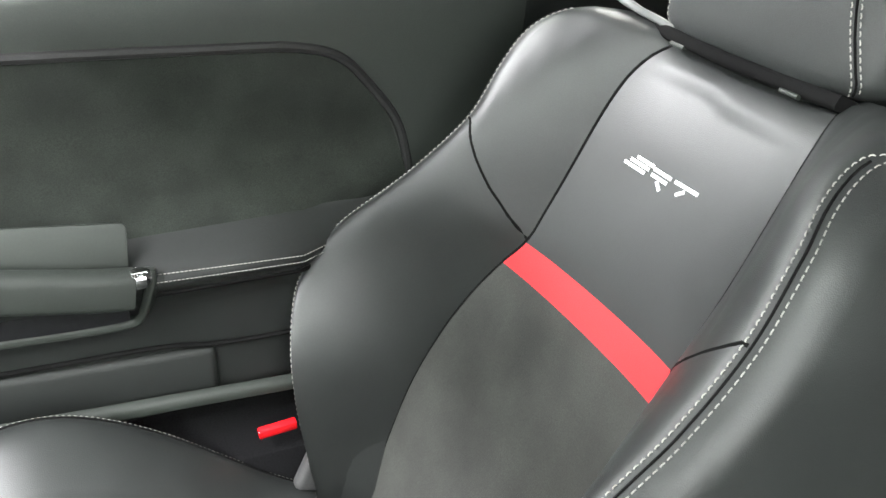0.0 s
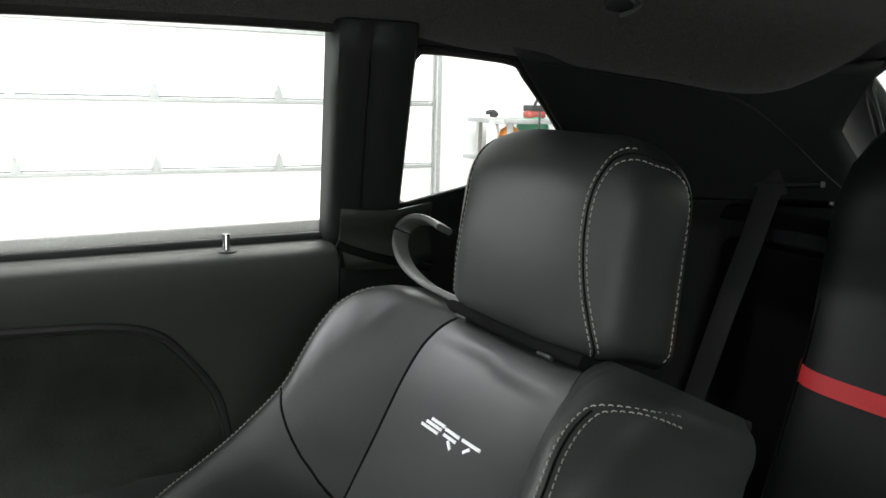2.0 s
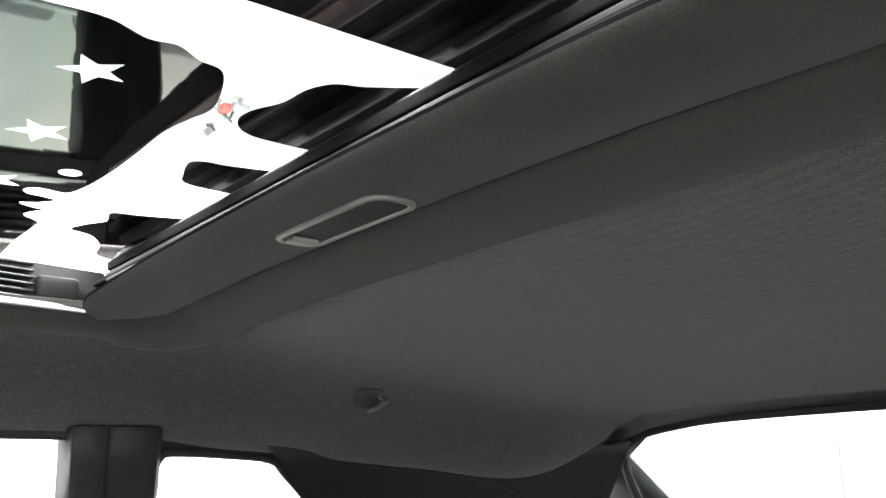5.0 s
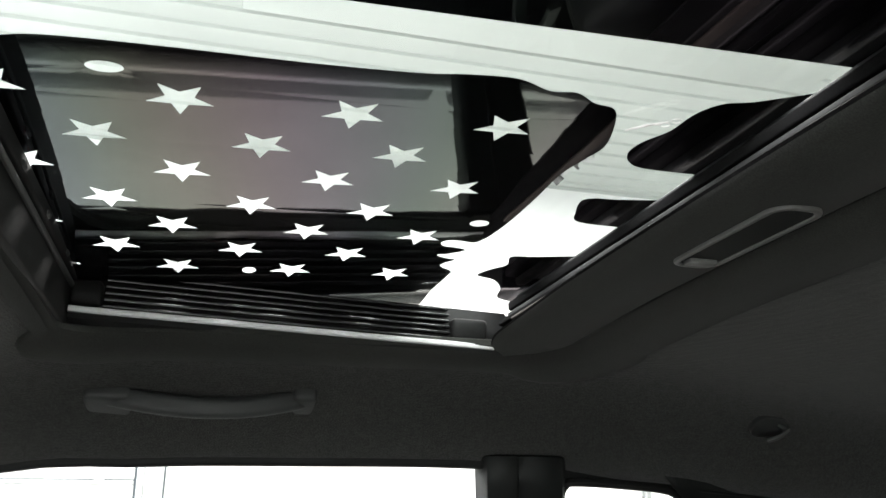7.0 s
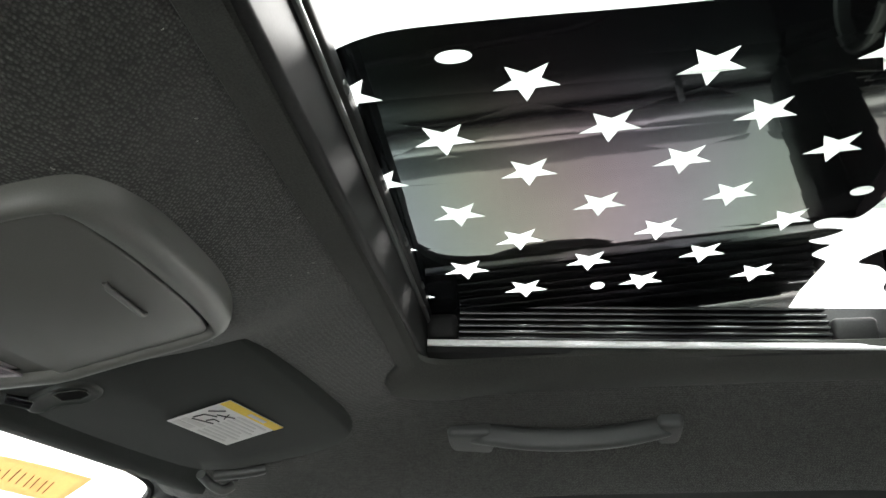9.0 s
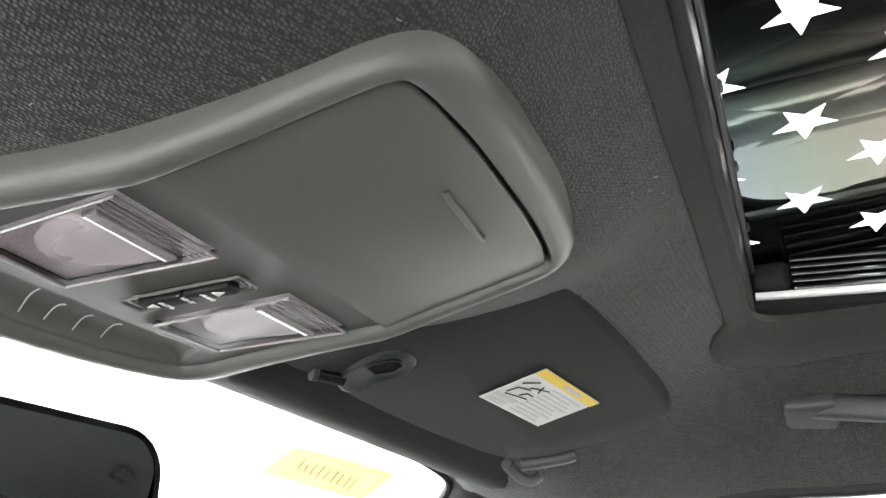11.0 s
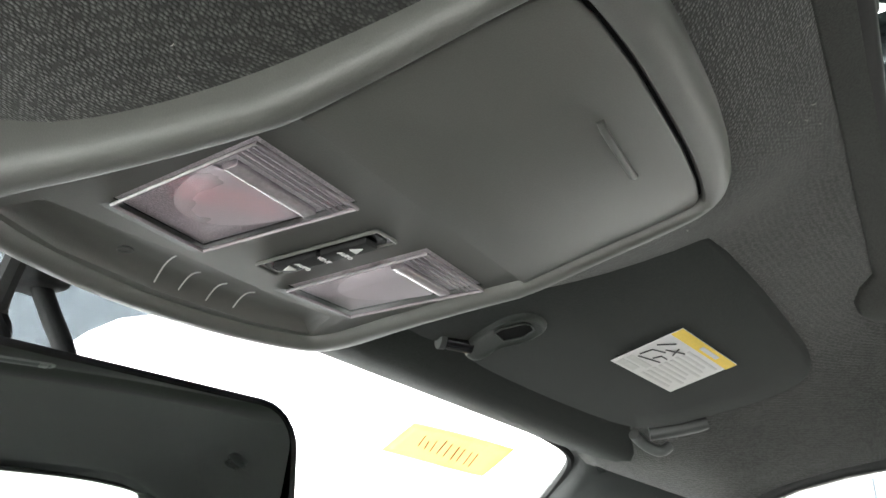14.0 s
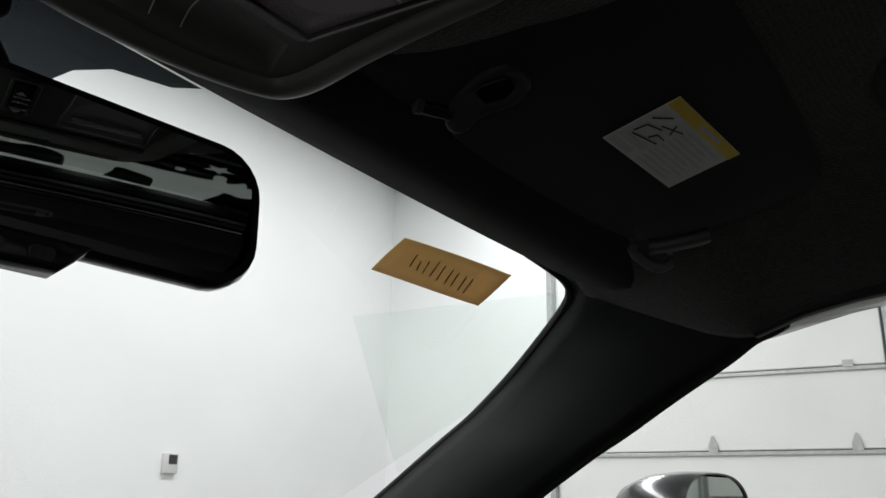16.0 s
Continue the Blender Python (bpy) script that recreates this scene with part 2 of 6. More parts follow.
def part(name, bm, mat, parent=None, label="", smooth=True, kind=""):
    me = bpy.data.meshes.new(name)
    bmesh.ops.recalc_face_normals(bm, faces=bm.faces)
    bm.to_mesh(me)
    bm.free()
    me.materials.append(mat)
    if smooth:
        me.shade_smooth()
        me.set_sharp_from_angle(angle=radians(42))
    return link(name, me, parent, label, kind)


def structure(ob, label, category=""):
    return tagged(ob, label, category or ob.name.split("_")[0], "", "structure")


def grid_bm(rows, bm=None, close=False):
    bm = bm or bmesh.new()
    vs = [[bm.verts.new(p) for p in r] for r in rows]
    for a, b in zip(vs, vs[1:]):
        n = len(a)
        for i in range(n if close else n - 1):
            j = (i + 1) % n
            bm.faces.new((a[i], a[j], b[j], b[i]))
    return bm


def shell(name, rows, mat, parent, thick, label="", kind=""):
    """A curved sheet with thickness."""
    ob = part(name, grid_bm(rows), mat, parent, label, kind=kind)
    s = ob.modifiers.new("thickness", "SOLIDIFY")
    s.thickness, s.offset = thick, 0
    return ob


def box_bm(lo, hi, bevel=0.0, seg=2, bm=None):
    own = bmesh.new()
    r = bmesh.ops.create_cube(own, size=1.0)
    c = [(a + b) / 2 for a, b in zip(lo, hi)]
    for v in own.verts:
        v.co = Vector([c[k] + v.co[k] * (hi[k] - lo[k]) for k in range(3)])
    if bevel:
        bmesh.ops.bevel(own, geom=own.edges, offset=bevel, segments=seg, profile=0.5, affect="EDGES")
    if bm is None:
        return own
    me = bpy.data.meshes.new("tmp")
    own.to_mesh(me)
    own.free()
    bm.from_mesh(me)
    bpy.data.meshes.remove(me)
    return bm


def moved(bm, m):
    bmesh.ops.transform(bm, matrix=m, verts=bm.verts)
    return bm


def smooth_path(pts, n=8, closed=False):
    """Catmull-Rom through the points."""
    pts = [Vector(p) for p in pts]
    m = len(pts)
    out = []
    for i in range(m if closed else m - 1):
        g = (lambda k: pts[k % m]) if closed else (lambda k: pts[min(max(k, 0), m - 1)])
        a, b, c, d = g(i - 1), g(i), g(i + 1), g(i + 2)
        for k in range(n):
            t = k / n
            out.append(0.5 * ((2 * b) + (c - a) * t + (2 * a - 5 * b + 4 * c - d) * t * t + (3 * b - a - 3 * c + d) * t ** 3))
    if not closed:
        out.append(pts[-1])
    return out


def sweep_bm(path, profile, up=(0, 0, 1), closed=False, bm=None, caps=True):
    """Carries a closed 2-D profile (side, up) along a path."""
    bm = bm or bmesh.new()
    path = [Vector(p) for p in path]
    n = len(path)
    rows = []
    for i, p in enumerate(path):
        a, b = path[(i - 1) % n if closed else max(i - 1, 0)], path[(i + 1) % n if closed else min(i + 1, n - 1)]
        t = (b - a).normalized()
        u = Vector(up) - t * t.dot(Vector(up))
        if u.length < 1e-4:
            u = t.orthogonal()
        u.normalize()
        s = t.cross(u)
        rows.append([bm.verts.new(p + s * x + u * y) for x, y in profile])
    m = len(profile)
    for i in range(n if closed else n - 1):
        a, b = rows[i], rows[(i + 1) % n]
        for k in range(m):
            bm.faces.new((a[k], a[(k + 1) % m], b[(k + 1) % m], b[k]))
    if caps and not closed:
        bm.faces.new(rows[0])
        bm.faces.new(rows[-1][::-1])
    return bm


def ring(r, n=8, flat=1.0):
    return [(r * math.cos(2 * math.pi * k / n), flat * r * math.sin(2 * math.pi * k / n)) for k in range(n)]


def rrect(w, h, r, n=4):
    out = []
    for cx, cy, a in ((w / 2 - r, h / 2 - r, 0), (-w / 2 + r, h / 2 - r, 90), (-w / 2 + r, -h / 2 + r, 180), (w / 2 - r, -h / 2 + r, 270)):
        for k in range(n + 1):
            t = radians(a + 90 * k / n)
            out.append((cx + r * math.cos(t), cy + r * math.sin(t)))
    return out


def tube_bm(path, r, n=8, bm=None, closed=False):
    return sweep_bm(path, ring(r, n), closed=closed, bm=bm)


def slab_bm(outline, m, thick, bevel=0.0, bm=None):
    """A flat plate of the given 2-D outline, set by the matrix m, thick along its z."""
    own = bmesh.new()
    vs = [own.verts.new((x, y, 0)) for x, y in outline]
    f = own.faces.new(vs)
    r = bmesh.ops.extrude_face_region(own, geom=[f])
    for v in r["geom"]:
        if isinstance(v, bmesh.types.BMVert):
            v.co.z += thick
    if bevel:
        rim = [e for e in own.edges if abs(e.verts[0].co.z - e.verts[1].co.z) < 1e-6]
        bmesh.ops.bevel(own, geom=rim, offset=bevel, segments=2, profile=0.5, affect="EDGES")
    moved(own, m)
    if bm is None:
        return own
    me = bpy.data.meshes.new("tmp")
    own.to_mesh(me)
    own.free()
    bm.from_mesh(me)
    bpy.data.meshes.remove(me)
    return bm


def stitches_bm(path, up_of, dash=0.0050, gap=0.0026, r=0.0008, bm=None):
    """Short raised threads along a path; up_of(point) lifts them off the surface."""
    bm = bm or bmesh.new()
    path = [Vector(p) for p in path]
    run, mark, acc = [0.0], [], 0
    for a, b in zip(path, path[1:]):
        acc += (b - a).length
        run.append(acc)

    def at(s):
        k = 0
        while k < len(run) - 2 and run[k + 1] < s:
            k += 1
        f = (s - run[k]) / max(run[k + 1] - run[k], 1e-9)
        return path[k].lerp(path[k + 1], min(max(f, 0), 1))
    s = 0.0
    while s + dash < acc:
        a, b = at(s), at(s + dash)
        n = up_of(a)
        mid = (a + b) / 2 + n * r * 1.2
        sweep_bm([a - n * r * 0.3, a.lerp(mid, 0.5) + n * r * 0.6, mid + n * r * 0.3, b.lerp(mid, 0.5) + n * r * 0.6, b - n * r * 0.3], ring(r, 5), up=n, bm=bm)
        s += dash + gap
    return bm


def curve_of(pts):
    """A smooth function through (x, value) points."""
    xs, ys = [p[0] for p in pts], [p[1] for p in pts]

    def f(x):
        if x <= xs[0]:
            return ys[0]
        if x >= xs[-1]:
            return ys[-1]
        k = max(i for i in range(len(xs) - 1) if xs[i] <= x)
        h = xs[k + 1] - xs[k]

        def slope(i):
            if i in (0, len(xs) - 1):
                return 0.0
            return (ys[i + 1] - ys[i - 1]) / (xs[i + 1] - xs[i - 1])
        t = (x - xs[k]) / h
        return ((2 * t ** 3 - 3 * t * t + 1) * ys[k] + (t ** 3 - 2 * t * t + t) * h * slope(k) + (-2 * t ** 3 + 3 * t * t) * ys[k + 1] + (t ** 3 - t * t) * h * slope(k + 1))
    return f


def steps(a, b, n):
    return [a + (b - a) * k / n for k in range(n + 1)]


# ---- the garage ----
def wall(name, lo, hi, mat=WALL, label="smooth white painted garage wall"):
    return structure(part(name, box_bm(lo, hi), mat, smooth=False), label, "wall")


structure(part("floor", box_bm((ROOM_X[0] - 0.2, ROOM_Y[0] - 0.2, -0.15), (ROOM_X[1] + 0.2, ROOM_Y[1] + 0.4, 0.0)), CONCRETE, smooth=False), "pale grey concrete garage floor", "floor")
wall("wall_front", (ROOM_X[0] - 0.15, ROOM_Y[0] - 0.15, 0), (ROOM_X[0], ROOM_Y[1] + 0.15, ROOM_Z))
wall("wall_driver", (ROOM_X[0], ROOM_Y[0] - 0.15, 0), (ROOM_X[1], ROOM_Y[0], ROOM_Z))
wall("wall_rear", (ROOM_X[1], ROOM_Y[0] - 0.15, 0), (ROOM_X[1] + 0.15, ROOM_Y[1] + 0.15, ROOM_Z))
GD = (-2.75, 3.88)
wall("wall_door_front", (ROOM_X[0], ROOM_Y[1], 0), (GD[0], ROOM_Y[1] + 0.15, ROOM_Z))
wall("wall_door_rear", (GD[1], ROOM_Y[1], 0), (ROOM_X[1], ROOM_Y[1] + 0.15, ROOM_Z))
wall("wall_door_head", (GD[0], ROOM_Y[1], 2.44), (GD[1], ROOM_Y[1] + 0.15, ROOM_Z))
bm = bmesh.new()
prof = []
x = ROOM_X[0]
y = ROOM_Y[0]
while y < ROOM_Y[1]:
    prof += [(y, 0), (y + 0.17, 0), (y + 0.185, 0.018), (y + 0.215, 0.018)]
    y += 0.23
rows = [[(xx, min(py, ROOM_Y[1]), ROOM_Z - pz) for py, pz in prof] for xx in (ROOM_X[0], 2.42, ROOM_X[1])]
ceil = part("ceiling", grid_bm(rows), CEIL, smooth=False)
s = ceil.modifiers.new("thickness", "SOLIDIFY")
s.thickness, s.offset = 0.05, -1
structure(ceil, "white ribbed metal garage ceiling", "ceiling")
for jx in (2.42, 3.33):
    structure(part("trim_ceiling_joint", box_bm((jx - 0.015, ROOM_Y[0], ROOM_Z - 0.03), (jx + 0.012, ROOM_Y[1], ROOM_Z - 0.019)), STEEL, smooth=False), "thin grey metal joint strip on the ceiling", "trim")


def garage_door(at_y, x0, x1, label, joints, hinges=(), along="x"):
    """A sectional door, closed: sections between the joint heights, hinges on the joints, tracks at its ends."""
    door = thing("garage_door", ((x0 + x1) / 2, at_y, 0) if along == "x" else (at_y, (x0 + x1) / 2, 0), label, "garage door")
    height = joints[-1]

    def put(bm):
        if along == "y":
            moved(bm, Matrix(((0, 1, 0, 0), (1, 0, 0, 0), (0, 0, 1, 0), (0, 0, 0, 1))))
        return bm
    for k, (z0, z1) in enumerate(zip((0.0,) + joints, joints)):
        section = part("door_section", put(box_bm((x0, at_y, z0 + 0.004), (x1, at_y + 0.045, z1 - 0.004), 0.006, 1)), DOORWHITE, door, smooth=False)
        part("section_rail", put(box_bm((x0, at_y - 0.018, z1 - 0.034), (x1, at_y, z1 - 0.006), 0.003, 1)), DOORWHITE if along == "y" else STEEL, section, smooth=False)
    for z in joints[:-1]:
        for hx in hinges:
            leaf = [(-0.035, 0), (0.035, 0), (0.035, 0.045), (0.016, 0.095), (0.008, 0.12), (-0.008, 0.12), (-0.016, 0.095), (-0.035, 0.045)] if z < 1.9 else [(-0.035, 0), (0.035, 0), (0.035, 0.05), (-0.035, 0.05)]
            part("hinge", put(slab_bm(leaf, pose(hx, at_y - 0.012, z - 0.01, 90, 0, 0), 0.01)), STEEL, door, smooth=False)
    for tx in (x0 - 0.06, x1 + 0.02):
        part("door_track", put(box_bm((tx, at_y - 0.05, 0), (tx + 0.05, at_y + 0.01, height + (0.9 if along == "x" else -0.1)), 0.004, 1)), STEEL, door, smooth=False)
    return door


wall("wall_door_post", (-0.22, ROOM_Y[1] - 0.02, 0), (-0.12, ROOM_Y[1] + 0.15, 2.44))
garage_door(ROOM_Y[1] - 0.06, GD[0], -0.28, "closed white sectional garage door with grey hinges", (0.30, 0.86, 1.42, 2.0, 2.44), (-2.47, -1.50, -0.52))
garage_door(ROOM_Y[1] - 0.06, -0.06, GD[1], "closed wide white sectional garage door with grey hinges", (0.545, 1.10, 1.66, 2.44), (0.47, 1.45, 2.43, 3.4))
garage_door(ROOM_X[1] - 0.06, -3.4, 3.4, "closed white garage door with narrow ribbed sections", tuple(0.1875 * k for k in range(1, 17)), (), "y")

# ---- the car's shell ----
car = thing("coupe_cabin", (0.3, 0, 0.2), "dark two-door coupe with black interior parked in a garage", "car")

CY = -0.082      # the car's centre line
roof_mid = curve_of([(-0.36, 1.300), (-0.30, 1.299), (-0.25, 1.298), (-0.2, 1.298), (-0.15, 1.301), (-0.1, 1.308), (-0.05, 1.320), (0.0, 1.340), (0.05, 1.358), (0.12, 1.368), (0.3, 1.372), (0.55, 1.372), (0.7, 1.361), (0.9, 1.336), (1.2, 1.300), (1.42, 1.276)])
roof_drop = curve_of([(0.0, 0.0), (0.2, 0.002), (0.3, 0.006), (0.38, 0.010), (0.43, 0.014), (0.47, 0.021), (0.50, 0.031), (0.53, 0.046), (0.56, 0.067), (0.60, 0.100), (0.64, 0.127), (0.665, 0.134)])
drop_share = curve_of([(-0.36, 0.34), (-0.30, 0.37), (-0.22, 0.55), (-0.135, 0.75), (-0.1, 0.69), (-0.05, 0.69), (0.0, 0.78), (0.077, 0.94), (0.16, 0.965), (0.55, 0.97), (0.68, 1.0), (0.74, 1.0), (0.85, 0.945), (1.0, 0.925), (1.12, 0.915), (1.2, 0.90), (1.27, 0.76), (1.34, 0.45), (1.42, 0.25), (1.5, 0.2)])
lining_dip = curve_of([(-0.30, 0.0), (-0.24, 0.018), (-0.2, 0.024), (-0.1, 0.026), (-0.05, 0.028), (-0.02, 0.026), (0.0, 0.016), (0.02, 0.005), (0.035, 0.0)])     # round the overhead console


def flank(side, y):
    """The same place on either side of the car."""
    return y if side > 0 else 2 * CY - y


def side_y(z):
    """The inner face of the side glass, leaning in towards the roof."""
    return 0.735 - (z - 0.95) * 0.60


def roof_width(x):
    return 1.0 - 0.22 * max(0.0, min(1.0, (x - 0.85) / 0.55)) ** 1.4


def roof_z(x, y):
    off = abs(y - CY)
    return roof_mid(x) - roof_drop(off / roof_width(x)) * drop_share(x) - lining_dip(x) * math.exp(-(off / 0.165) ** 6)


OPEN = (0.046, 0.561, 0.427)     # sunroof opening in the lining: front, rear, half width
RIM = (0.024, 0.086, 0.068)      # how far its rolled rim reaches out: front, rear, sides
half = OPEN[2] + RIM[2] * 0.6
xs = sorted(set([round(v, 4) for v in steps(-0.290, OPEN[0] - RIM[0] * 0.6, 18) + steps(OPEN[0] - RIM[0] * 0.6, OPEN[1] + RIM[1] * 0.6, 18) + steps(OPEN[1] + RIM[1] * 0.6, 1.42, 26)]))
offs = steps(-0.66, -half, 14) + steps(-half, half, 24)[1:] + steps(half, 0.66, 14)[1:]
bm = bmesh.new()


def lining_at(x, off):
    y = CY + off * roof_width(x)
    lift = 0.004 * min(1.0, max(0.0, (abs(off) - 0.58) / 0.07)) * min(1.0, max(0.0, (x - 0.58) / 0.07)) * min(1.0, max(0.0, (0.92 - x) / 0.07))     # over the quarter windows
    return (x, y, roof_z(x, y) + lift)


verts = [[bm.verts.new(lining_at(x, y)) for y in offs] for x in xs]
for i in range(len(xs) - 1):
    for j in range(len(offs) - 1):
        cx, cy = (xs[i] + xs[i + 1]) / 2, (offs[j] + offs[j + 1]) / 2
        if OPEN[0] - RIM[0] * 0.6 < cx < OPEN[1] + RIM[1] * 0.6 and abs(cy) < half:
            continue
        bm.faces.new((verts[i][j], verts[i][j + 1], verts[i + 1][j + 1], verts[i + 1][j]))
headliner = part("headliner", bm, CLOTH, car, "dark knitted roof lining")
s = headliner.modifiers.new("thickness", "SOLIDIFY")
s.thickness, s.offset = 0.006, 1

# rolled rim of the sunroof opening
path = []
R = 0.045
x0, x1, hw = OPEN
for cx, cy, a in ((x1 - R, hw - R, 0), (x0 + R, hw - R, 90), (x0 + R, -hw + R, 180), (x1 - R, -hw + R, 270)):
    for k in range(9):
        t = radians(a + 90 * k / 8)
        path.append((cx, cy + CY, math.cos(t), math.sin(t)))
dense = []
for i, p in enumerate(path):
    q = path[(i + 1) % len(path)]
    a, b = (p[0] + R * p[2], p[1] + R * p[3]), (q[0] + R * q[2], q[1] + R * q[3])
    n = max(1, int(math.dist(a, b) / 0.03))
    for k in range(n):
        f = k / n
        nx, ny = p[2] * (1 - f) + q[2] * f, p[3] * (1 - f) + q[3] * f
        dense.append((a[0] * (1 - f) + b[0] * f, a[1] * (1 - f) + b[1] * f, nx, ny))
rows = []
for px_, py_, nx, ny in dense:
    reach = (RIM[0] if nx < 0 else RIM[1]) * abs(nx) + RIM[2] * abs(ny)
    row = []
    soft = 1 - 0.6 * max(0.0, (-nx - 0.85) / 0.15)
    for d, dz in ((0.012, 0.010), (0.004, 0.006), (0.003, 0.000), (0.009, -0.007), (0.3 * reach, -0.0125), (0.55 * reach, -0.0130), (0.8 * reach, -0.0110), (0.92 * reach, -0.0070), (0.985 * reach, 0.000), (reach, 0.006)):
        x, y = px_ + nx * d, py_ + ny * d
        row.append((x, y, roof_z(x, y) + dz * (soft if dz < 0 else 1.0)))
    rows.append(row)
rows.append(rows[0])
part("sunroof_rim", grid_bm(rows), PLAINCLOTH, car, "soft rolled cloth rim round the sunroof")

# outer roof skin, with the glass opening, and the side rails above the windows
xs2 = [-0.28, -0.2, -0.1, -0.03, 0.25, 0.56, 0.7, 0.9, 1.2, 1.42]
ys2 = [-0.66, -0.62, -0.58, -0.50, -0.40, -0.30, -0.2, -0.1, 0.0, 0.1, 0.2, 0.3, 0.40, 0.50, 0.58, 0.62, 0.66]
bm = bmesh.new()
verts = [[bm.verts.new((x, CY + y * roof_width(x), roof_z(x, CY + min(abs(y), 0.45) * roof_width(x)) + 0.065 - max(0, abs(y) - 0.45) * 0.6)) for y in ys2] for x in xs2]
for i in range(len(xs2) - 1):
    for j in range(len(ys2) - 1):
        if i in (3, 4) and 3 <= j <= 12:
            continue
        bm.faces.new((verts[i][j], verts[i][j + 1], verts[i + 1][j + 1], verts[i + 1][j]))
skin = part("roof_skin", bm, PAINT, car, "dark painted steel roof")
s = skin.modifiers.new("thickness", "SOLIDIFY")
s.thickness, s.offset = 0.004, 0

for side in (1, -1):
    # weather strip and drip rail along the window heads
    pts = [(x, flank(side, CY + 0.650 * roof_width(x)), roof_z(x, CY + 0.66 * roof_width(x)) + 0.004) for x in steps(-0.13, 0.60, 16)]
    part("window_head_seal", sweep_bm(pts, rrect(0.020, 0.014, 0.005)), RUBBER, car)
    pts = [(x, flank(side, CY + 0.69 * roof_width(x)), roof_z(x, CY + 0.66 * roof_width(x)) + 0.03 + 0.022 * min(1.0, max(0.0, (x - 0.52) / 0.1))) for x in steps(-0.15, 1.42, 32)]
    part("roof_rail", sweep_bm(pts, rrect(0.07, 0.06, 0.015)), PAINT, car)

    # A pillar trim: from the windscreen corner down to the dashboard
    inner = smooth_path([(-0.306, 0.440, 1.280), (-0.299, 0.480, 1.273), (-0.297, 0.510, 1.268), (-0.302, 0.538, 1.260), (-0.324, 0.565, 1.246), (-0.375, 0.604, 1.216), (-0.434, 0.645, 1.183), (-0.500, 0.680, 1.146), (-0.564, 0.705, 1.113), (-0.70, 0.762, 1.043), (-0.86, 0.82, 0.96)], 5)
    outer = smooth_path([(-0.20, 0.47, 1.272), (-0.16, 0.52, 1.247), (-0.12, 0.555, 1.228), (-0.105, 0.582, 1.219), (-0.135, 0.592, 1.208), (-0.165, 0.600, 1.190), (-0.225, 0.612, 1.157), (-0.288, 0.630, 1.122), (-0.35, 0.650, 1.090), (-0.45, 0.690, 1.03), (-0.52, 0.72, 0.95)], 5)
    rows = []
    for i, (a, b) in enumerate(zip(inner, outer)):
        row = []
        for f in steps(0, 1, 8):
            p = a.lerp(b, f)
            p = p + Vector((0.3, -0.85, -0.35)).normalized() * 0.020 * math.sin(math.pi * f) * min(1.0, max(0.0, (i - 12) / 14))
            row.append((p.x, flank(side, p.y), p.z))
        rows.append(row)
    shell("a_pillar_trim", rows, TRIM, car, 0.006, "smooth dark grey pillar trim")
    pts = [(p.x - 0.006, flank(side, p.y + 0.004), p.z) for p in inner]
    part("windscreen_seal", tube_bm(pts, 0.006), RUBBER, car)
    pts = [(p.x, flank(side, p.y + 0.012), p.z) for p in outer]
    part("door_frame_seal", tube_bm(pts, 0.008), RUBBER, car)
    # B pillar trim: two vertical ribs
    zs = steps(0.93, 1.255, 8)
    rows = []
    for z in zs:
        y = side_y(z)
        k = (z - 0.95) * 0.05
        row = [(0.545 + 0.02 * k, y + 0.02), (0.551, y - 0.012), (0.562, y - 0.020), (0.586, y - 0.022), (0.591, y - 0.016), (0.600, y - 0.022), (0.628, y - 0.026), (0.650, y - 0.020), (0.660, y - 0.004), (0.664, y + 0.02)]
        rows.append([(x + 0.047 - 0.062 * (z - 0.95) / 0.3, flank(side, yy), z) for x, yy in row])
    shell("b_pillar_trim", rows, TRIM, car, 0.004, "dark ribbed pillar trim")

    rows = []
    for z in steps(0.90, 0.995, 6):
        y = side_y(max(z, 0.95)) - 0.030
        row = [(0.548, y + 0.035), (0.556, y + 0.004), (0.575, y), (0.64, y - 0.002), (0.70, y + 0.002), (0.715, y + 0.02)]
        rows.append([(x + 0.05 - 0.06 * (z - 0.95) / 0.3, flank(side, yy), z + 0.010 * abs(x - 0.62) / 0.07) for x, yy in row])
    shell("pillar_foot_trim", rows, DOORGREY, car, 0.004, "grey moulded foot of the pillar trim")
    part("belt_slot", sweep_bm(smooth_path([(0.598, flank(side, 0.7035), 0.948), (0.62, flank(side, 0.7020), 0.938), (0.665, flank(side, 0.7010), 0.923), (0.718, flank(side, 0.7035), 0.909)], 4), rrect(0.006, 0.013, 0.003)), SEAM, car, "black belt slot in the pillar foot")
    # rear quarter trim: under and behind the quarter window, back to the rear window
    def front_x(z):
        if z < 1.006:
            return 0.600
        if z < 1.075:
            return 0.700 + (z - 1.006) / 0.069 * 0.290
        return 0.992 - (z - 1.075) / 0.140 * 0.175
    zs = [0.20, 0.5, 0.72, 0.85, 0.90, 0.925, 0.945, 0.96, 0.985, 0.998, 1.0059] + steps(1.007, 1.075, 6) + steps(1.082, 1.235, 7)
    rows = []
    for z in zs:
        xf, xr = front_x(z), 1.47 - 0.10 * min(1.0, max(0.0, (z - 1.03) / 0.1)) + max(0, 1.0 - z) * 0.1
        row = []
        for f in steps(0, 1, 22):
            x = xf + (xr - xf) * f ** 1.2
            y = side_y(max(z, 0.96)) - 0.012 if z > 0.945 else 0.735 - (0.0 if z > 0.9 else 0.004) - 0.010 * (0.945 - z)
            if z < 1.0:
                y = min(y, 0.725)
            t = max(0, (x - 0.95) / 0.5)
            y -= (0.22 if z > 1.0 else 0.16) * t ** 1.6
            row.append((x, flank(side, y), z))
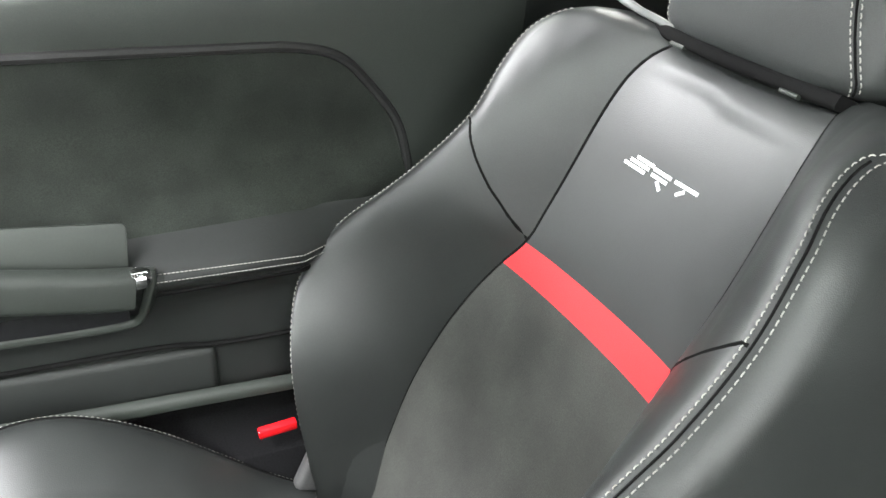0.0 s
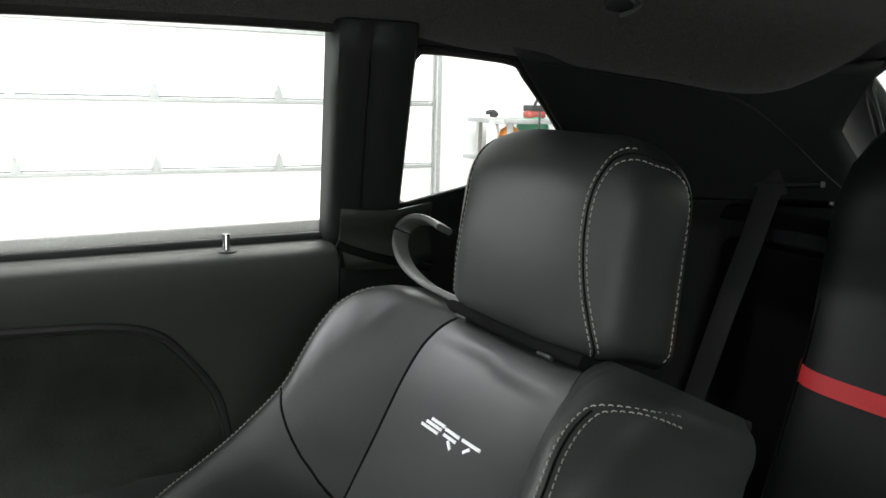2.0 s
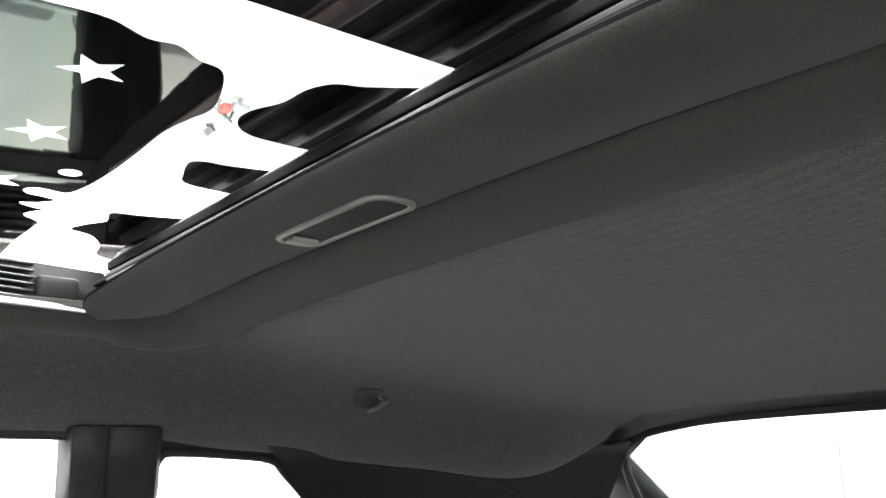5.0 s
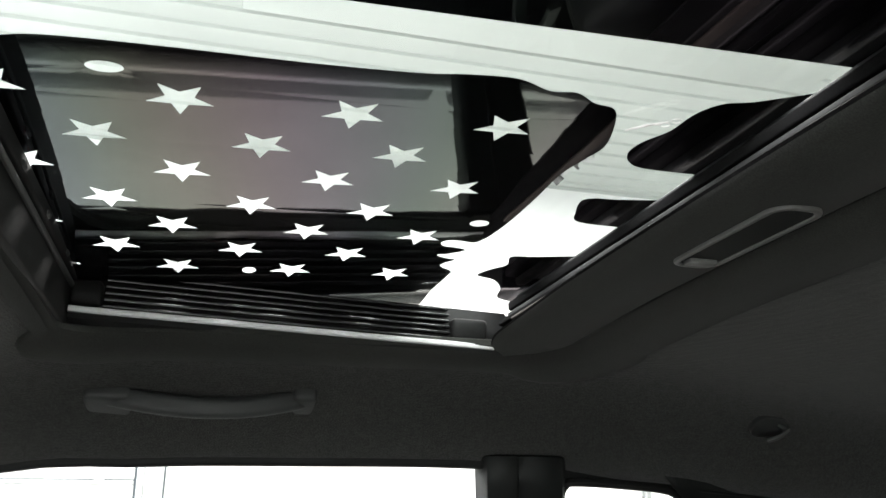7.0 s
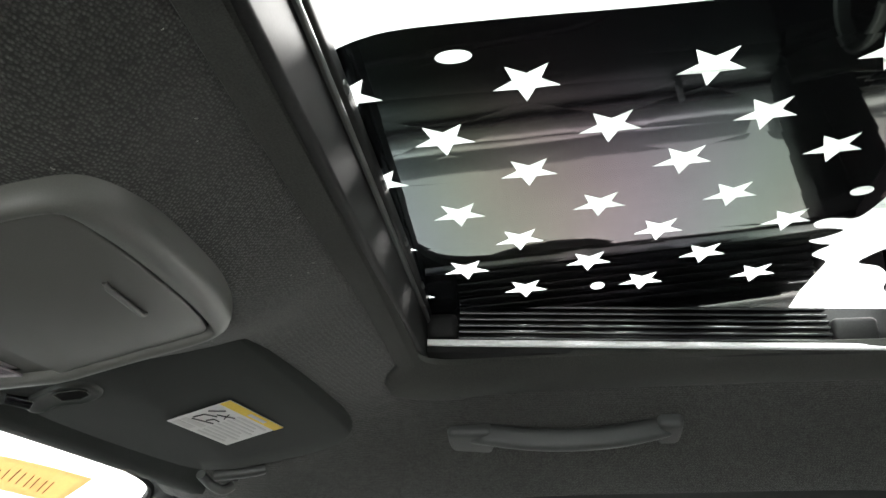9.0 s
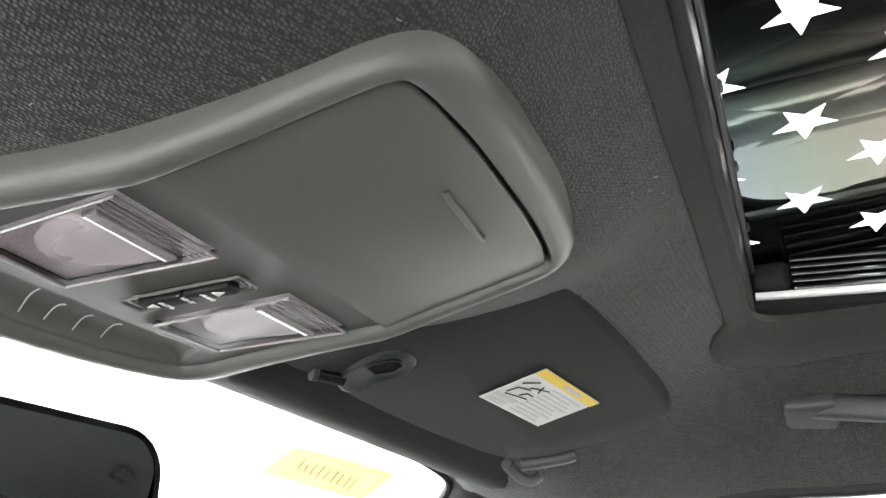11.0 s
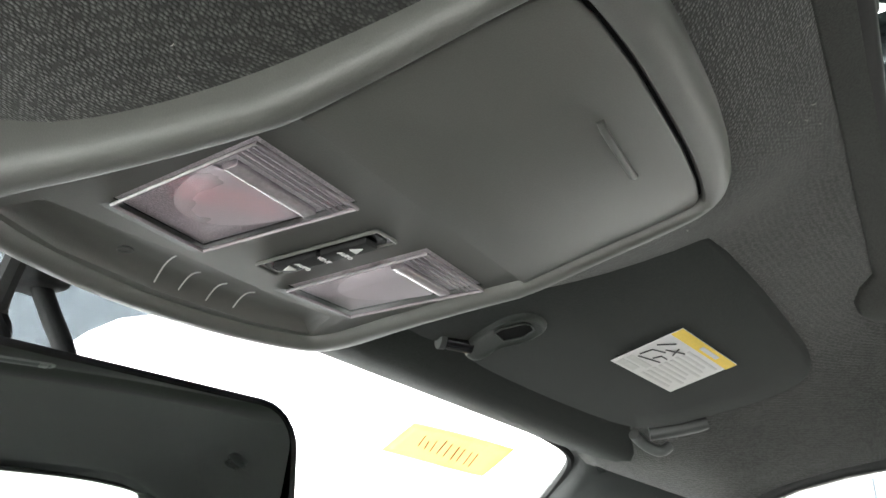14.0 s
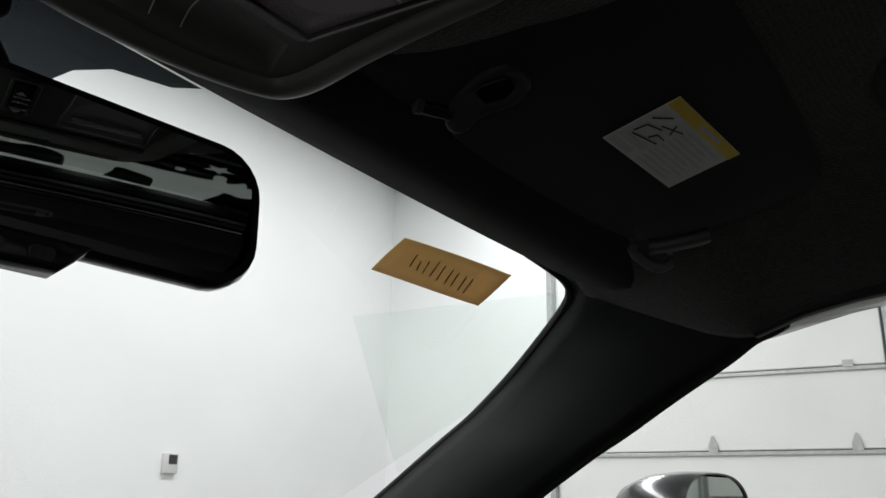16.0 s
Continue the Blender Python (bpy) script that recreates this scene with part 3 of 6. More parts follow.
        rows.append(row)
    shell("rear_quarter_trim", rows, TRIM, car, 0.005, "dark grey moulded rear side trim")
    # quarter window seal
    loop = smooth_path([(x, side_y(z), z) for x, z in ((0.658, 1.165), (0.651, 1.205), (0.655, 1.220), (0.668, 1.225), (0.74, 1.222), (0.812, 1.215), (0.842, 1.196), (0.904, 1.150), (0.967, 1.099), (0.984, 1.078), (0.975, 1.066), (0.90, 1.046), (0.785, 1.017), (0.722, 1.001), (0.702, 1.002), (0.692, 1.012), (0.684, 1.04), (0.670, 1.10))], 4, True)
    band = [[(p.x + (p.x - 0.80) * w, flank(side, (side_y(p.z + (p.z - 1.13) * w) + 0.003)), p.z + (p.z - 1.13) * w) for w in (0.0, 0.12, 0.24)] for p in loop]
    part("quarter_window_surround", grid_bm(band + band[:1]), TRIM, car)
    loop = [(p.x, flank(side, p.y), p.z) for p in loop]
    part("quarter_window_seal", tube_bm(loop, 0.006, closed=True), RUBBER, car)
    g = part("quarter_window", grid_bm([[(0.62, flank(side, (side_y(1.0) + 0.022)), 1.0), (1.05, flank(side, (side_y(1.0) + 0.022)), 1.0)], [(0.62, flank(side, (side_y(1.26) + 0.022)), 1.26), (1.05, flank(side, (side_y(1.26) + 0.022)), 1.26)]]), GLASS, car, "clear fixed quarter window")
    g.visible_shadow = False
    # seam line where the roof lining meets the rear side trim
    pts = smooth_path([(0.83, flank(side, 0.566), 1.218), (1.0, flank(side, 0.540), 1.200), (1.08, flank(side, 0.524), 1.191), (1.18, flank(side, 0.490), 1.168), (1.25, flank(side, 0.462), 1.120), (1.34, flank(side, 0.445), 1.055), (1.40, flank(side, 0.43), 1.015)], 6)
    part("trim_edge", tube_bm(pts, 0.0022), TRIM, car)

# windscreen, header and rear window
def screen(f, y):
    """f: 0 at the header, 1 at the dashboard."""
    off2 = (y - CY) ** 2
    x = -0.362 + 0.185 * off2 - 0.62 * f
    return (x, CY + (y - CY) * (1 + 0.16 * f), 1.290 + 0.42 * (x + 0.345) - 0.16 * (off2 - 0.09) - 0.03 * f)


glass = part("windscreen", grid_bm([[screen(f, CY + y) for y in steps(-0.70, 0.70, 20)] for f in steps(-0.08, 1.1, 6)]), WSGLASS, car, "clear windscreen")
glass.visible_shadow = False
rows = []
for y in steps(-0.668, 0.668, 48):
    x, yy, z = screen(0, CY + y)
    k = max(0.0, (abs(y) - 0.58) / 0.088)
    rows.append([(x + 0.004, yy, z + 0.022), (x, yy, z + 0.003), (x + 0.004, yy, z - 0.004), (x + 0.022, yy, z - 0.010), (x + 0.046, yy, z - 0.0175), (x + 0.066, yy, z - 0.0200 + 0.004 * k), (x + 0.078, yy, z - 0.016 + 0.008 * k), (x + 0.092, yy, z - 0.006 + 0.006 * k), (x + 0.115, yy, z + 0.004), (x + 0.15, yy, z + 0.014)])
part("header_trim", grid_bm(rows), VISORCLOTH, car, "dark padded windscreen header")
# black frit patch behind the mirror's foot
b = bmesh.new()
lobe = [(-0.135, 0.0), (0.135, 0.0), (0.119, 0.009), (0.082, 0.016), (0.065, 0.028), (0.057, 0.045), (0.05, 0.095), (0.03, 0.11), (-0.03, 0.11), (-0.05, 0.095), (-0.057, 0.045), (-0.065, 0.028), (-0.082, 0.016), (-0.119, 0.009)]
b.faces.new([b.verts.new(Vector(screen(v / 0.62, CY + u)) + Vector((0, 0, -0.003))) for u, v in lobe])
part("windscreen_frit", b, FRIT, car, "grey shaded patch at the top of the windscreen", smooth=False)
rg = part("rear_window", grid_bm([[(1.42 + 0.55 * f - 0.06 * (y / 0.5) ** 2, CY + y * (1 + 0.25 * f), 1.278 - 0.10 * (y / 0.62) ** 2 - 0.30 * f) for y in steps(-0.56, 0.56, 12)] for f in steps(-0.1, 1, 4)]), GLASS, car, "clear rear window")
rg.visible_shadow = False
# rear header and rear window edges
for side in (1, -1):
    pts = smooth_path([(1.385, CY, 1.270), (1.39, flank(side, 0.05), 1.2695), (1.395, flank(side, 0.22), 1.266), (1.40, flank(side, 0.31), 1.259), (1.40, flank(side, 0.385), 1.246), (1.402, flank(side, 0.424), 1.226), (1.405, flank(side, 0.428), 1.205), (1.42, flank(side, 0.424), 1.155), (1.50, flank(side, 0.428), 1.06), (1.7, flank(side, 0.45), 0.98)], 6)
    part("rear_window_seal", tube_bm(pts, 0.008), RUBBER, car)
rows = [[(1.30, CY + y, roof_z(1.30, CY + y) + 0.002), (1.36, CY + y, roof_z(1.36, CY + y) - 0.004 - 0.004 * abs(y / 0.5) ** 2), (1.393, CY + y, 1.273 - 0.026 * abs(y / 0.5) ** 3), (1.41, CY + y, 1.30 - 0.026 * abs(y / 0.5) ** 3)] for y in steps(-0.5, 0.5, 24)]
part("rear_header", grid_bm(rows), TRIM, car)
for side in (1, -1):
    rows = [[(1.405 + 0.3 * f, flank(side, 0.430 + 0.01 * f), 1.222 - 0.2 * f), (1.36 + 0.3 * f, flank(side, 0.47 + 0.01 * f), 1.23 - 0.2 * f), (1.34 + 0.3 * f, flank(side, 0.62), 1.24 - 0.2 * f)] for f in steps(0, 1.5, 8)]
    shell("c_pillar_trim", rows, HANDLEGREY, car, 0.006, "grey rear pillar trim")
part("parcel_shelf", box_bm((1.30, -0.80, 0.96), (1.95, 0.64, 0.99), 0.008), CARPET, car, "black carpeted parcel shelf")

# floor pan, dashboard, sills and outer body that close the cabin
part("cabin_floor", box_bm((-1.2, -0.964, 0.06), (1.3, 0.80, 0.09)), CARPET, car, "black cabin carpet", smooth=False)
part("dashboard", box_bm((-1.25, -0.944, 0.09), (-0.50, 0.78, 0.905), 0.09, 5), TRIM, car, "dark dashboard")
part("centre_tunnel", box_bm((-0.72, CY - 0.11, 0.09), (0.55, CY + 0.11, 0.42), 0.03, 3), TRIM, car, "dark centre console between the seats")
part("rear_bulkhead", box_bm((1.345, -0.88, 0.2), (1.385, 0.72, 0.955)), CARPET, car, smooth=False)


def body_loft(sections):
    """A closed body shape: each section gives x, lower z, belt z, crown z and half width."""
    rows = []
    for x, z0, z1, z2, w in sections:
        side_ = [(w * 0.90, z0), (w * 0.985, z0 + (z1 - z0) * 0.3), (w, z0 + (z1 - z0) * 0.65), (w * 0.985, z1 - 0.02), (w * 0.95, z1), (w * 0.75, z1 + (z2 - z1) * 0.55), (w * 0.4, z1 + (z2 - z1) * 0.9)]
        loop = side_ + [(0.0, z2)] + [(-y, z) for y, z in side_[::-1]]
        rows.append([(x, CY + 1.09 * y, z) for y, z in loop])
    bm = grid_bm([r + r[:1] for r in rows])
    for r in (rows[0], rows[-1]):
        bm.faces.new([bm.verts.new(p) for p in r])
    bmesh.ops.remove_doubles(bm, verts=bm.verts, dist=1e-5)
    return bm


part("outer_tail", body_loft(((1.33, 0.28, 0.950, 0.958, 0.90), (1.6, 0.28, 0.955, 0.965, 0.90), (1.95, 0.30, 0.955, 0.968, 0.89), (2.20, 0.33, 0.945, 0.965, 0.87), (2.33, 0.38, 0.90, 0.93, 0.83), (2.36, 0.45, 0.80, 0.84, 0.80))), PAINT, car, "dark painted boot and rear wings")
part("outer_nose", body_loft(((-0.98, 0.26, 0.900, 0.915, 0.90), (-1.3, 0.26, 0.890, 0.915, 0.91), (-1.8, 0.27, 0.850, 0.885, 0.90), (-2.2, 0.29, 0.800, 0.840, 0.88), (-2.5, 0.30, 0.740, 0.780, 0.84), (-2.62, 0.34, 0.66, 0.69, 0.80), (-2.65, 0.40, 0.58, 0.60, 0.78))), PAINT, car, "dark painted bonnet and front wings")
for side in (1, -1):
    part("door_sill", box_bm((-1.0, min(flank(side, 0.62), flank(side, 0.88)), 0.09), (1.3, max(flank(side, 0.62), flank(side, 0.88)), 0.300), 0.012), CARPET, car)
    part("outer_flank", box_bm((0.62, min(flank(side, 0.80), flank(side, 0.90)), 0.25), (1.4, max(flank(side, 0.80), flank(side, 0.90)), 0.955), 0.02), PAINT, car)
strip = shell("sill_plate", [[(x, 0.665 - 0.01 * k, 0.411 - 0.02 * k - 0.06 * x) for k in (0, 1)] for x in steps(-0.2, 0.42, 6)], DOORGREY, car, 0.004, "grey sill edge strip")
for cx, cy in ((-1.55, 0.80), (-1.55, -0.964), (1.40, 0.80), (1.40, -0.964)):
    wheel = part("wheel", moved(sweep_bm([(0.30 * math.cos(t), 0.30 * math.sin(t), 0) for t in steps(0, 2 * math.pi, 32)[:-1]], rrect(0.10, 0.22, 0.03), up=(0, 0, 1), closed=True), pose(cx, cy, 0.35, 90)), RUBBER, car, "black tyre")
    part("rim", moved(box_bm((-0.2, -0.2, -0.08), (0.2, 0.2, 0.08), 0.05), pose(cx, cy, 0.35, 90)), DARKSTEEL, wheel)

# outside mirror on the passenger side
OM = pose(-0.32, 0.955, 1.018, 0, 0, 78)
rows = []
for d, k in ((-0.052, 0.93), (-0.060, 0.955), (-0.061, 0.99), (-0.05, 1.02), (-0.02, 1.03), (0.02, 0.98), (0.055, 0.80), (0.075, 0.50), (0.082, 0.12)):
    ring_ = []
    for t in steps(0, 2 * math.pi, 32)[:-1]:
        c, q = math.cos(t), math.sin(t)
        ring_.append(OM @ Vector((0.105 * k * abs(c) ** 0.75 * (1 if c > 0 else -1), d, 0.068 * k * abs(q) ** 0.75 * (1 if q > 0 else -1))))
    rows.append(ring_)
om = part("door_mirror", grid_bm(rows, close=True), PAINT, car, "black rounded outside mirror housing")
part("mirror_glass", slab_bm(rrect(0.195, 0.124, 0.055, 6), OM @ pose(0, -0.054, 0, 90, 0, 0), 0.004), MIRROR, om, smooth=False)
part("mirror_foot", sweep_bm(smooth_path([(-0.35, 0.90, 0.975), (-0.36, 0.86, 0.955), (-0.38, 0.80, 0.945)], 4), rrect(0.07, 0.04, 0.015)), PAINT, om)

# ---- passenger door ----
door = thing("passenger_door", (0.0, 0.76, 0.33), "closed black passenger door with suede insert and stitched armrest", "door")
prof = curve_of([(0.36, 0.690), (0.40, 0.690), (0.46, 0.682), (0.54, 0.672), (0.570, 0.656), (0.586, 0.643), (0.598, 0.640), (0.612, 0.648), (0.628, 0.672), (0.642, 0.695), (0.66, 0.706), (0.75, 0.712), (0.84, 0.706), (0.87, 0.700), (0.905, 0.697), (0.925, 0.699), (0.936, 0.706), (0.942, 0.722), (0.946, 0.750)])


def door_y(x, z):
    y = prof(z)
    t = min(1, max(0, (x - 0.40) / 0.16))
    flat = 0.705 if z < 0.9 else y
    y += 0.030 * min(1, max(0, (x - 0.262) / 0.05)) * min(1, max(0, (0.66 - z) / 0.05))
    return y * (1 - t) + flat * t if z < 0.64 else y


zs = steps(0.36, 0.54, 6) + steps(0.545, 0.66, 19) + steps(0.68, 0.90, 8) + steps(0.905, 0.946, 9)
rows = [[(x, door_y(x, z), z + 0.006 * max(0, x)) for x in steps(-0.85, 0.585, 30) + [0.597, 0.600]] for z in zs]
for r in rows:
    r[-1] = (r[-1][0], r[-1][1] + 0.06, r[-1][2])
low = [z < 0.67 for z in zs].index(False)
shell("door_panel", rows[:low], TRIM, door, 0.003, "dark grey moulded door trim")
# the lighter plastic up here stands in for window light on the door
shell("upper_door_trim", rows[low - 1:], DOORGREY, door, 0.003, "upper door trim, coloured lighter for the light on it")
part("door_core", box_bm((-0.95, 0.775, 0.33), (0.59, 0.90, 0.94), 0.01), PAINT, door)
part("door_edge", box_bm((0.585, 0.715, 0.36), (0.612, 0.80, 0.93), 0.008), RUBBER, door)
wg = part("window_glass", grid_bm([[(-0.62, side_y(0.9) + 0.03, 0.9), (0.575, side_y(0.9) + 0.03, 0.9)], [(-0.62, side_y(1.27) + 0.03, 1.27), (0.575, side_y(1.27) + 0.03, 1.27)]]), GLASS, door, "clear raised window")
wg.visible_shadow = False
part("window_seal", sweep_bm([(-0.8, 0.752, 0.944), (0.0, 0.752, 0.948), (0.598, 0.750, 0.954)], rrect(0.012, 0.014, 0.004)), RUBBER, door)
part("window_ledge", sweep_bm([(-0.8, 0.774, 0.950), (0.0, 0.774, 0.954), (0.60, 0.774, 0.960)], rrect(0.016, 0.034, 0.004)), LEDGE, door, "grey outer window ledge")
rows = []
top_of = curve_of([(-0.7, 0.888), (-0.042, 0.872), (0.20, 0.862), (0.283, 0.855), (0.339, 0.837), (0.378, 0.797), (0.414, 0.742), (0.432, 0.66)])
for x in steps(-0.70, 0.432, 36):
    zt = top_of(x)
    rows.append([(x, door_y(x, z) - 0.0035 - 0.003 * math.sin(math.pi * f), z) for f in steps(0, 1, 8) for z in (0.64 + (zt - 0.64) * f,)])
part("suede_insert", grid_bm(rows), SUEDE, door, "mottled black suede door insert")
pts = smooth_path([(x, door_y(x, z) - 0.003, z + 0.003) for x, z in ((-0.7, 0.889), (-0.2, 0.877), (-0.042, 0.873), (0.20, 0.862), (0.283, 0.856), (0.339, 0.838), (0.378, 0.798), (0.416, 0.743), (0.430, 0.690), (0.436, 0.64))], 6)
part("insert_piping", tube_bm(pts, 0.0065), RUBBER, door)
for zz in (0.609, 0.600):
    pts = [(x, door_y(x, zz - 0.04 * (x - 0.075)) - 0.0025, zz - 0.04 * (x - 0.075)) for x in steps(0.075, 0.42, 24)]
    part("stitching", stitches_bm(pts, lambda p: Vector((0, -0.9, 0.4)), dash=0.0034, gap=0.0018, r=0.0006), THREAD, door, "pale double stitching", kind="stuff")
pts = [(x, door_y(x, 0.578 - 0.03 * (x - 0.065)) - 0.001, 0.578 - 0.03 * (x - 0.065)) for x in steps(0.070, 0.42, 24)]
part("armrest_seam", tube_bm(pts, 0.004), SEAM, door)
handle = part("pull_handle", sweep_bm(smooth_path([(-0.46, 0.66, 0.690), (-0.40, 0.635, 0.686), (-0.2, 0.628, 0.650), (-0.09, 0.628, 0.628), (0.0, 0.630, 0.609), (0.048, 0.634, 0.600)], 5), rrect(0.035, 0.052, 0.012)), DOORGREY, door, "grey pull handle bar")
part("handle_cap", sweep_bm([(0.051, 0.634, 0.614), (0.0525, 0.632, 0.614), (0.0585, 0.632, 0.614), (0.060, 0.636, 0.614)], rrect(0.028, 0.026, 0.010)), CHROME, handle, "chrome end cap")
part("handle_bezel", sweep_bm(smooth_path([(0.070, 0.638, 0.622), (0.068, 0.636, 0.598), (0.062, 0.640, 0.574), (0.053, 0.646, 0.554), (0.036, 0.650, 0.543), (-0.026, 0.652, 0.543), (-0.2, 0.652, 0.552), (-0.45, 0.655, 0.56)], 6), rrect(0.016, 0.012, 0.004)), DOORGREY, door, "grey bezel under the pull handle")
part("pull_cup", slab_bm(rrect(0.52, 0.060, 0.008), pose(-0.208, 0.662, 0.676, 76, 7, 0), 0.006, 0.001), DOORGREY, door, "grey lining of the pull cup")
part("handle_recess", slab_bm(rrect(0.50, 0.050, 0.01), pose(-0.21, 0.650, 0.590, 90, 7, 0), 0.004), GLOSSBLACK, door)
part("map_pocket", moved(box_bm((-0.6, 0.0, 0.0), (0.136, 0.018, 0.080), 0.012, 3), pose(0, 0.672, 0.392, 0, 3, 0)), TRIM, door, "moulded door pocket")
pts = smooth_path([(-0.6, 0.674, 0.515), (-0.125, 0.674, 0.488), (0.06, 0.674, 0.481), (0.138, 0.674, 0.469), (0.25, 0.676, 0.462), (0.42, 0.690, 0.452)], 5)
part("panel_seam", tube_bm(pts, 0.0035), SEAM, door)
pin = part("lock_pin", sweep_bm([(0.441, 0.728, 0.936), (0.441, 0.728, 0.950), (0.441, 0.728, 0.957), (0.441, 0.728, 0.966), (0.441, 0.728, 0.969)], ring(0.0058, 10), up=(1, 0, 0)), CHROME, door, "small silver lock pin")
part("pin_collar", sweep_bm([(0.441 + 0.017 * math.cos(t), 0.727 + 0.012 * math.sin(t), 0.943) for t in steps(0, 2 * math.pi, 20)[:-1]], ring(0.003, 6), closed=True), TRIM, pin)
part("edge_reflector", moved(box_bm((-0.028, -0.006, -0.0085), (0.028, 0.006, 0.0085), 0.003), pose(0.203, 0.628, 0.335, 15, -4, 0)), REDLENS, door, "red door reflector")

# black slot for the belt in the rear side trim
slot = smooth_path([(0.622, 0.716, 0.941), (0.66, 0.714, 0.931), (0.70, 0.712, 0.918), (0.756, 0.708, 0.900)], 5)
part("belt_slot", sweep_bm(slot, rrect(0.012, 0.016, 0.005)), GLOSSBLACK, car, "black front belt slot")

# ---- front passenger seat ----
P0, LEAN_BACK = Vector((0.591, 0.36, 0.774)), radians(26)
SV, SW = Vector((math.sin(LEAN_BACK), 0, math.cos(LEAN_BACK))), Vector((-math.cos(LEAN_BACK), 0, math.sin(LEAN_BACK)))


def on_back(u, v, w):
    """A place on the backrest: across, up along it, and out of its face."""
    return P0 + Vector((0, u, 0)) + SV * v + SW * w


seam_u = curve_of([(-0.62, 0.205), (-0.55, 0.222), (-0.44, 0.236), (-0.34, 0.226), (-0.265, 0.205), (-0.20, 0.176), (-0.15, 0.148), (-0.10, 0.142), (-0.05, 0.138), (0.04, 0.133), (0.083, 0.128), (0.11, 0.120), (0.135, 0.107), (0.16, 0.095)])
seam_near = curve_of([(-0.62, 0.225), (-0.55, 0.236), (-0.44, 0.246), (-0.34, 0.232), (-0.265, 0.206), (-0.20, 0.172), (-0.15, 0.158), (-0.118, 0.156), (-0.04, 0.159), (0.04, 0.158), (0.10, 0.152), (0.135, 0.142), (0.16, 0.125)])
crest_u = curve_of([(-0.62, 0.175), (-0.56, 0.190), (-0.50, 0.204), (-0.44, 0.221), (-0.395, 0.246), (-0.35, 0.271), (-0.28, 0.280), (-0.15, 0.252), (-0.07, 0.238), (-0.03, 0.236), (0.03, 0.248), (0.08, 0.254), (0.115, 0.242), (0.14, 0.215), (0.16, 0.19)])
wing_shift = curve_of([(-0.62, 0.0), (-0.45, 0.016), (-0.25, 0.022), (-0.12, 0.0), (-0.03, -0.012), (0.16, -0.018)])
crest_near = curve_of([(-0.62, 0.257), (-0.50, 0.272), (-0.35, 0.282), (-0.24, 0.282), (-0.185, 0.283), (-0.13, 0.286), (-0.05, 0.282), (0.03, 0.267), (0.07, 0.253), (0.10, 0.246), (0.127, 0.245), (0.145, 0.236), (0.16, 0.216)])
crest_w = curve_of([(-0.62, 0.100), (-0.56, 0.130), (-0.50, 0.165), (-0.44, 0.192), (-0.395, 0.202), (-0.35, 0.203), (-0.30, 0.195), (-0.17, 0.147), (-0.05, 0.112), (0.03, 0.096), (0.08, 0.080), (0.115, 0.058), (0.14, 0.030), (0.16, -0.02)])
top_w = curve_of([(-0.62, 0.0), (0.0, 0.0), (0.06, -0.002), (0.10, -0.008), (0.13, -0.020), (0.15, -0.042), (0.16, -0.065)])


def seat_at(sp, v):
    """The backrest's face. sp: 0 in the middle, 1 at the insert's seam, 2 on the bolster's crest, 3 at its rear edge."""
    sg, a = (1 if sp >= 0 else -1), abs(sp)
    c, b, h, tw = seam_u(v) if sg > 0 else seam_near(v), crest_u(v) + wing_shift(v) if sg > 0 else crest_near(v), crest_w(v), top_w(v)
    if a <= 1:
        return on_back(sg * c * a, v, tw - 0.010 * (1 - a * a) * (1 if v < 0.1 else 0.5) + 0.006 * a ** 4)
    if a <= 2:
        f = a - 1
        dip = -0.005 * math.exp(-(f / 0.06) ** 2)
        soft = 0.0022 * math.sin(math.pi * f) * noise.noise(Vector((9 * f, 22 * v, 5 * sg)))
        return on_back(sg * (c + (b - c) * f), v, tw + 0.006 + dip + soft + (h - tw - 0.006) * (1 - (1 - f) ** 1.5))
    f = a - 2
    # rolls over the crest and runs back along the side
    ang = min(1, f / 0.35)
    u = b + (0.040 - 0.022 * min(1.0, max(0.0, (-0.36 - v) / 0.12)) * (sg > 0)) * math.sin(ang * math.pi / 2) + 0.012 * max(0, f - 0.35) - 0.02 * max(0, f - 0.7)
    w = h - 0.045 * (1 - math.cos(ang * math.pi / 2)) - max(0, f - 0.35) / 0.65 * (h - 0.045 + 0.13)
    return on_back(sg * u, v, w)


def seat_normal(sp, v):
    a, b = seat_at(sp + 0.02, v) - seat_at(sp - 0.02, v), seat_at(sp, v + 0.004) - seat_at(sp, v - 0.004)
    n = a.cross(b).normalized()
    return n if n.dot(SW + Vector((0, math.copysign(0.6, sp), 0)) * (1 if abs(sp) > 1.6 else 0)) > 0 else -n


def split_v(a):
    """The slanting seam across the bolster."""
    return -0.150 + 0.104 * min(max(a - 1, 0), 1) + (0.01 * (a - 2) if a > 2 else 0)


seat = thing("leather_seat", (0.25, 0.36, 0.09), "black leather front passenger seat with red stripe and suede insert", "seat")


def stripe_top(sp):
    return -0.1490 - 0.0050 * sp


def stripe_foot(sp):
    return -0.1915 - 0.0050 * sp


def patch(name, low, high, mat, label, nv, parent):
    """A panel of the backrest between its two seams; low and high give its edges' heights."""
    rows = [[seat_at(sp, low(sp) + (high(sp) - low(sp)) * f) for sp in steps(-1, 1, 20)] for f in steps(0, 1, nv)]
    return part(name, grid_bm(rows), mat, parent, label)


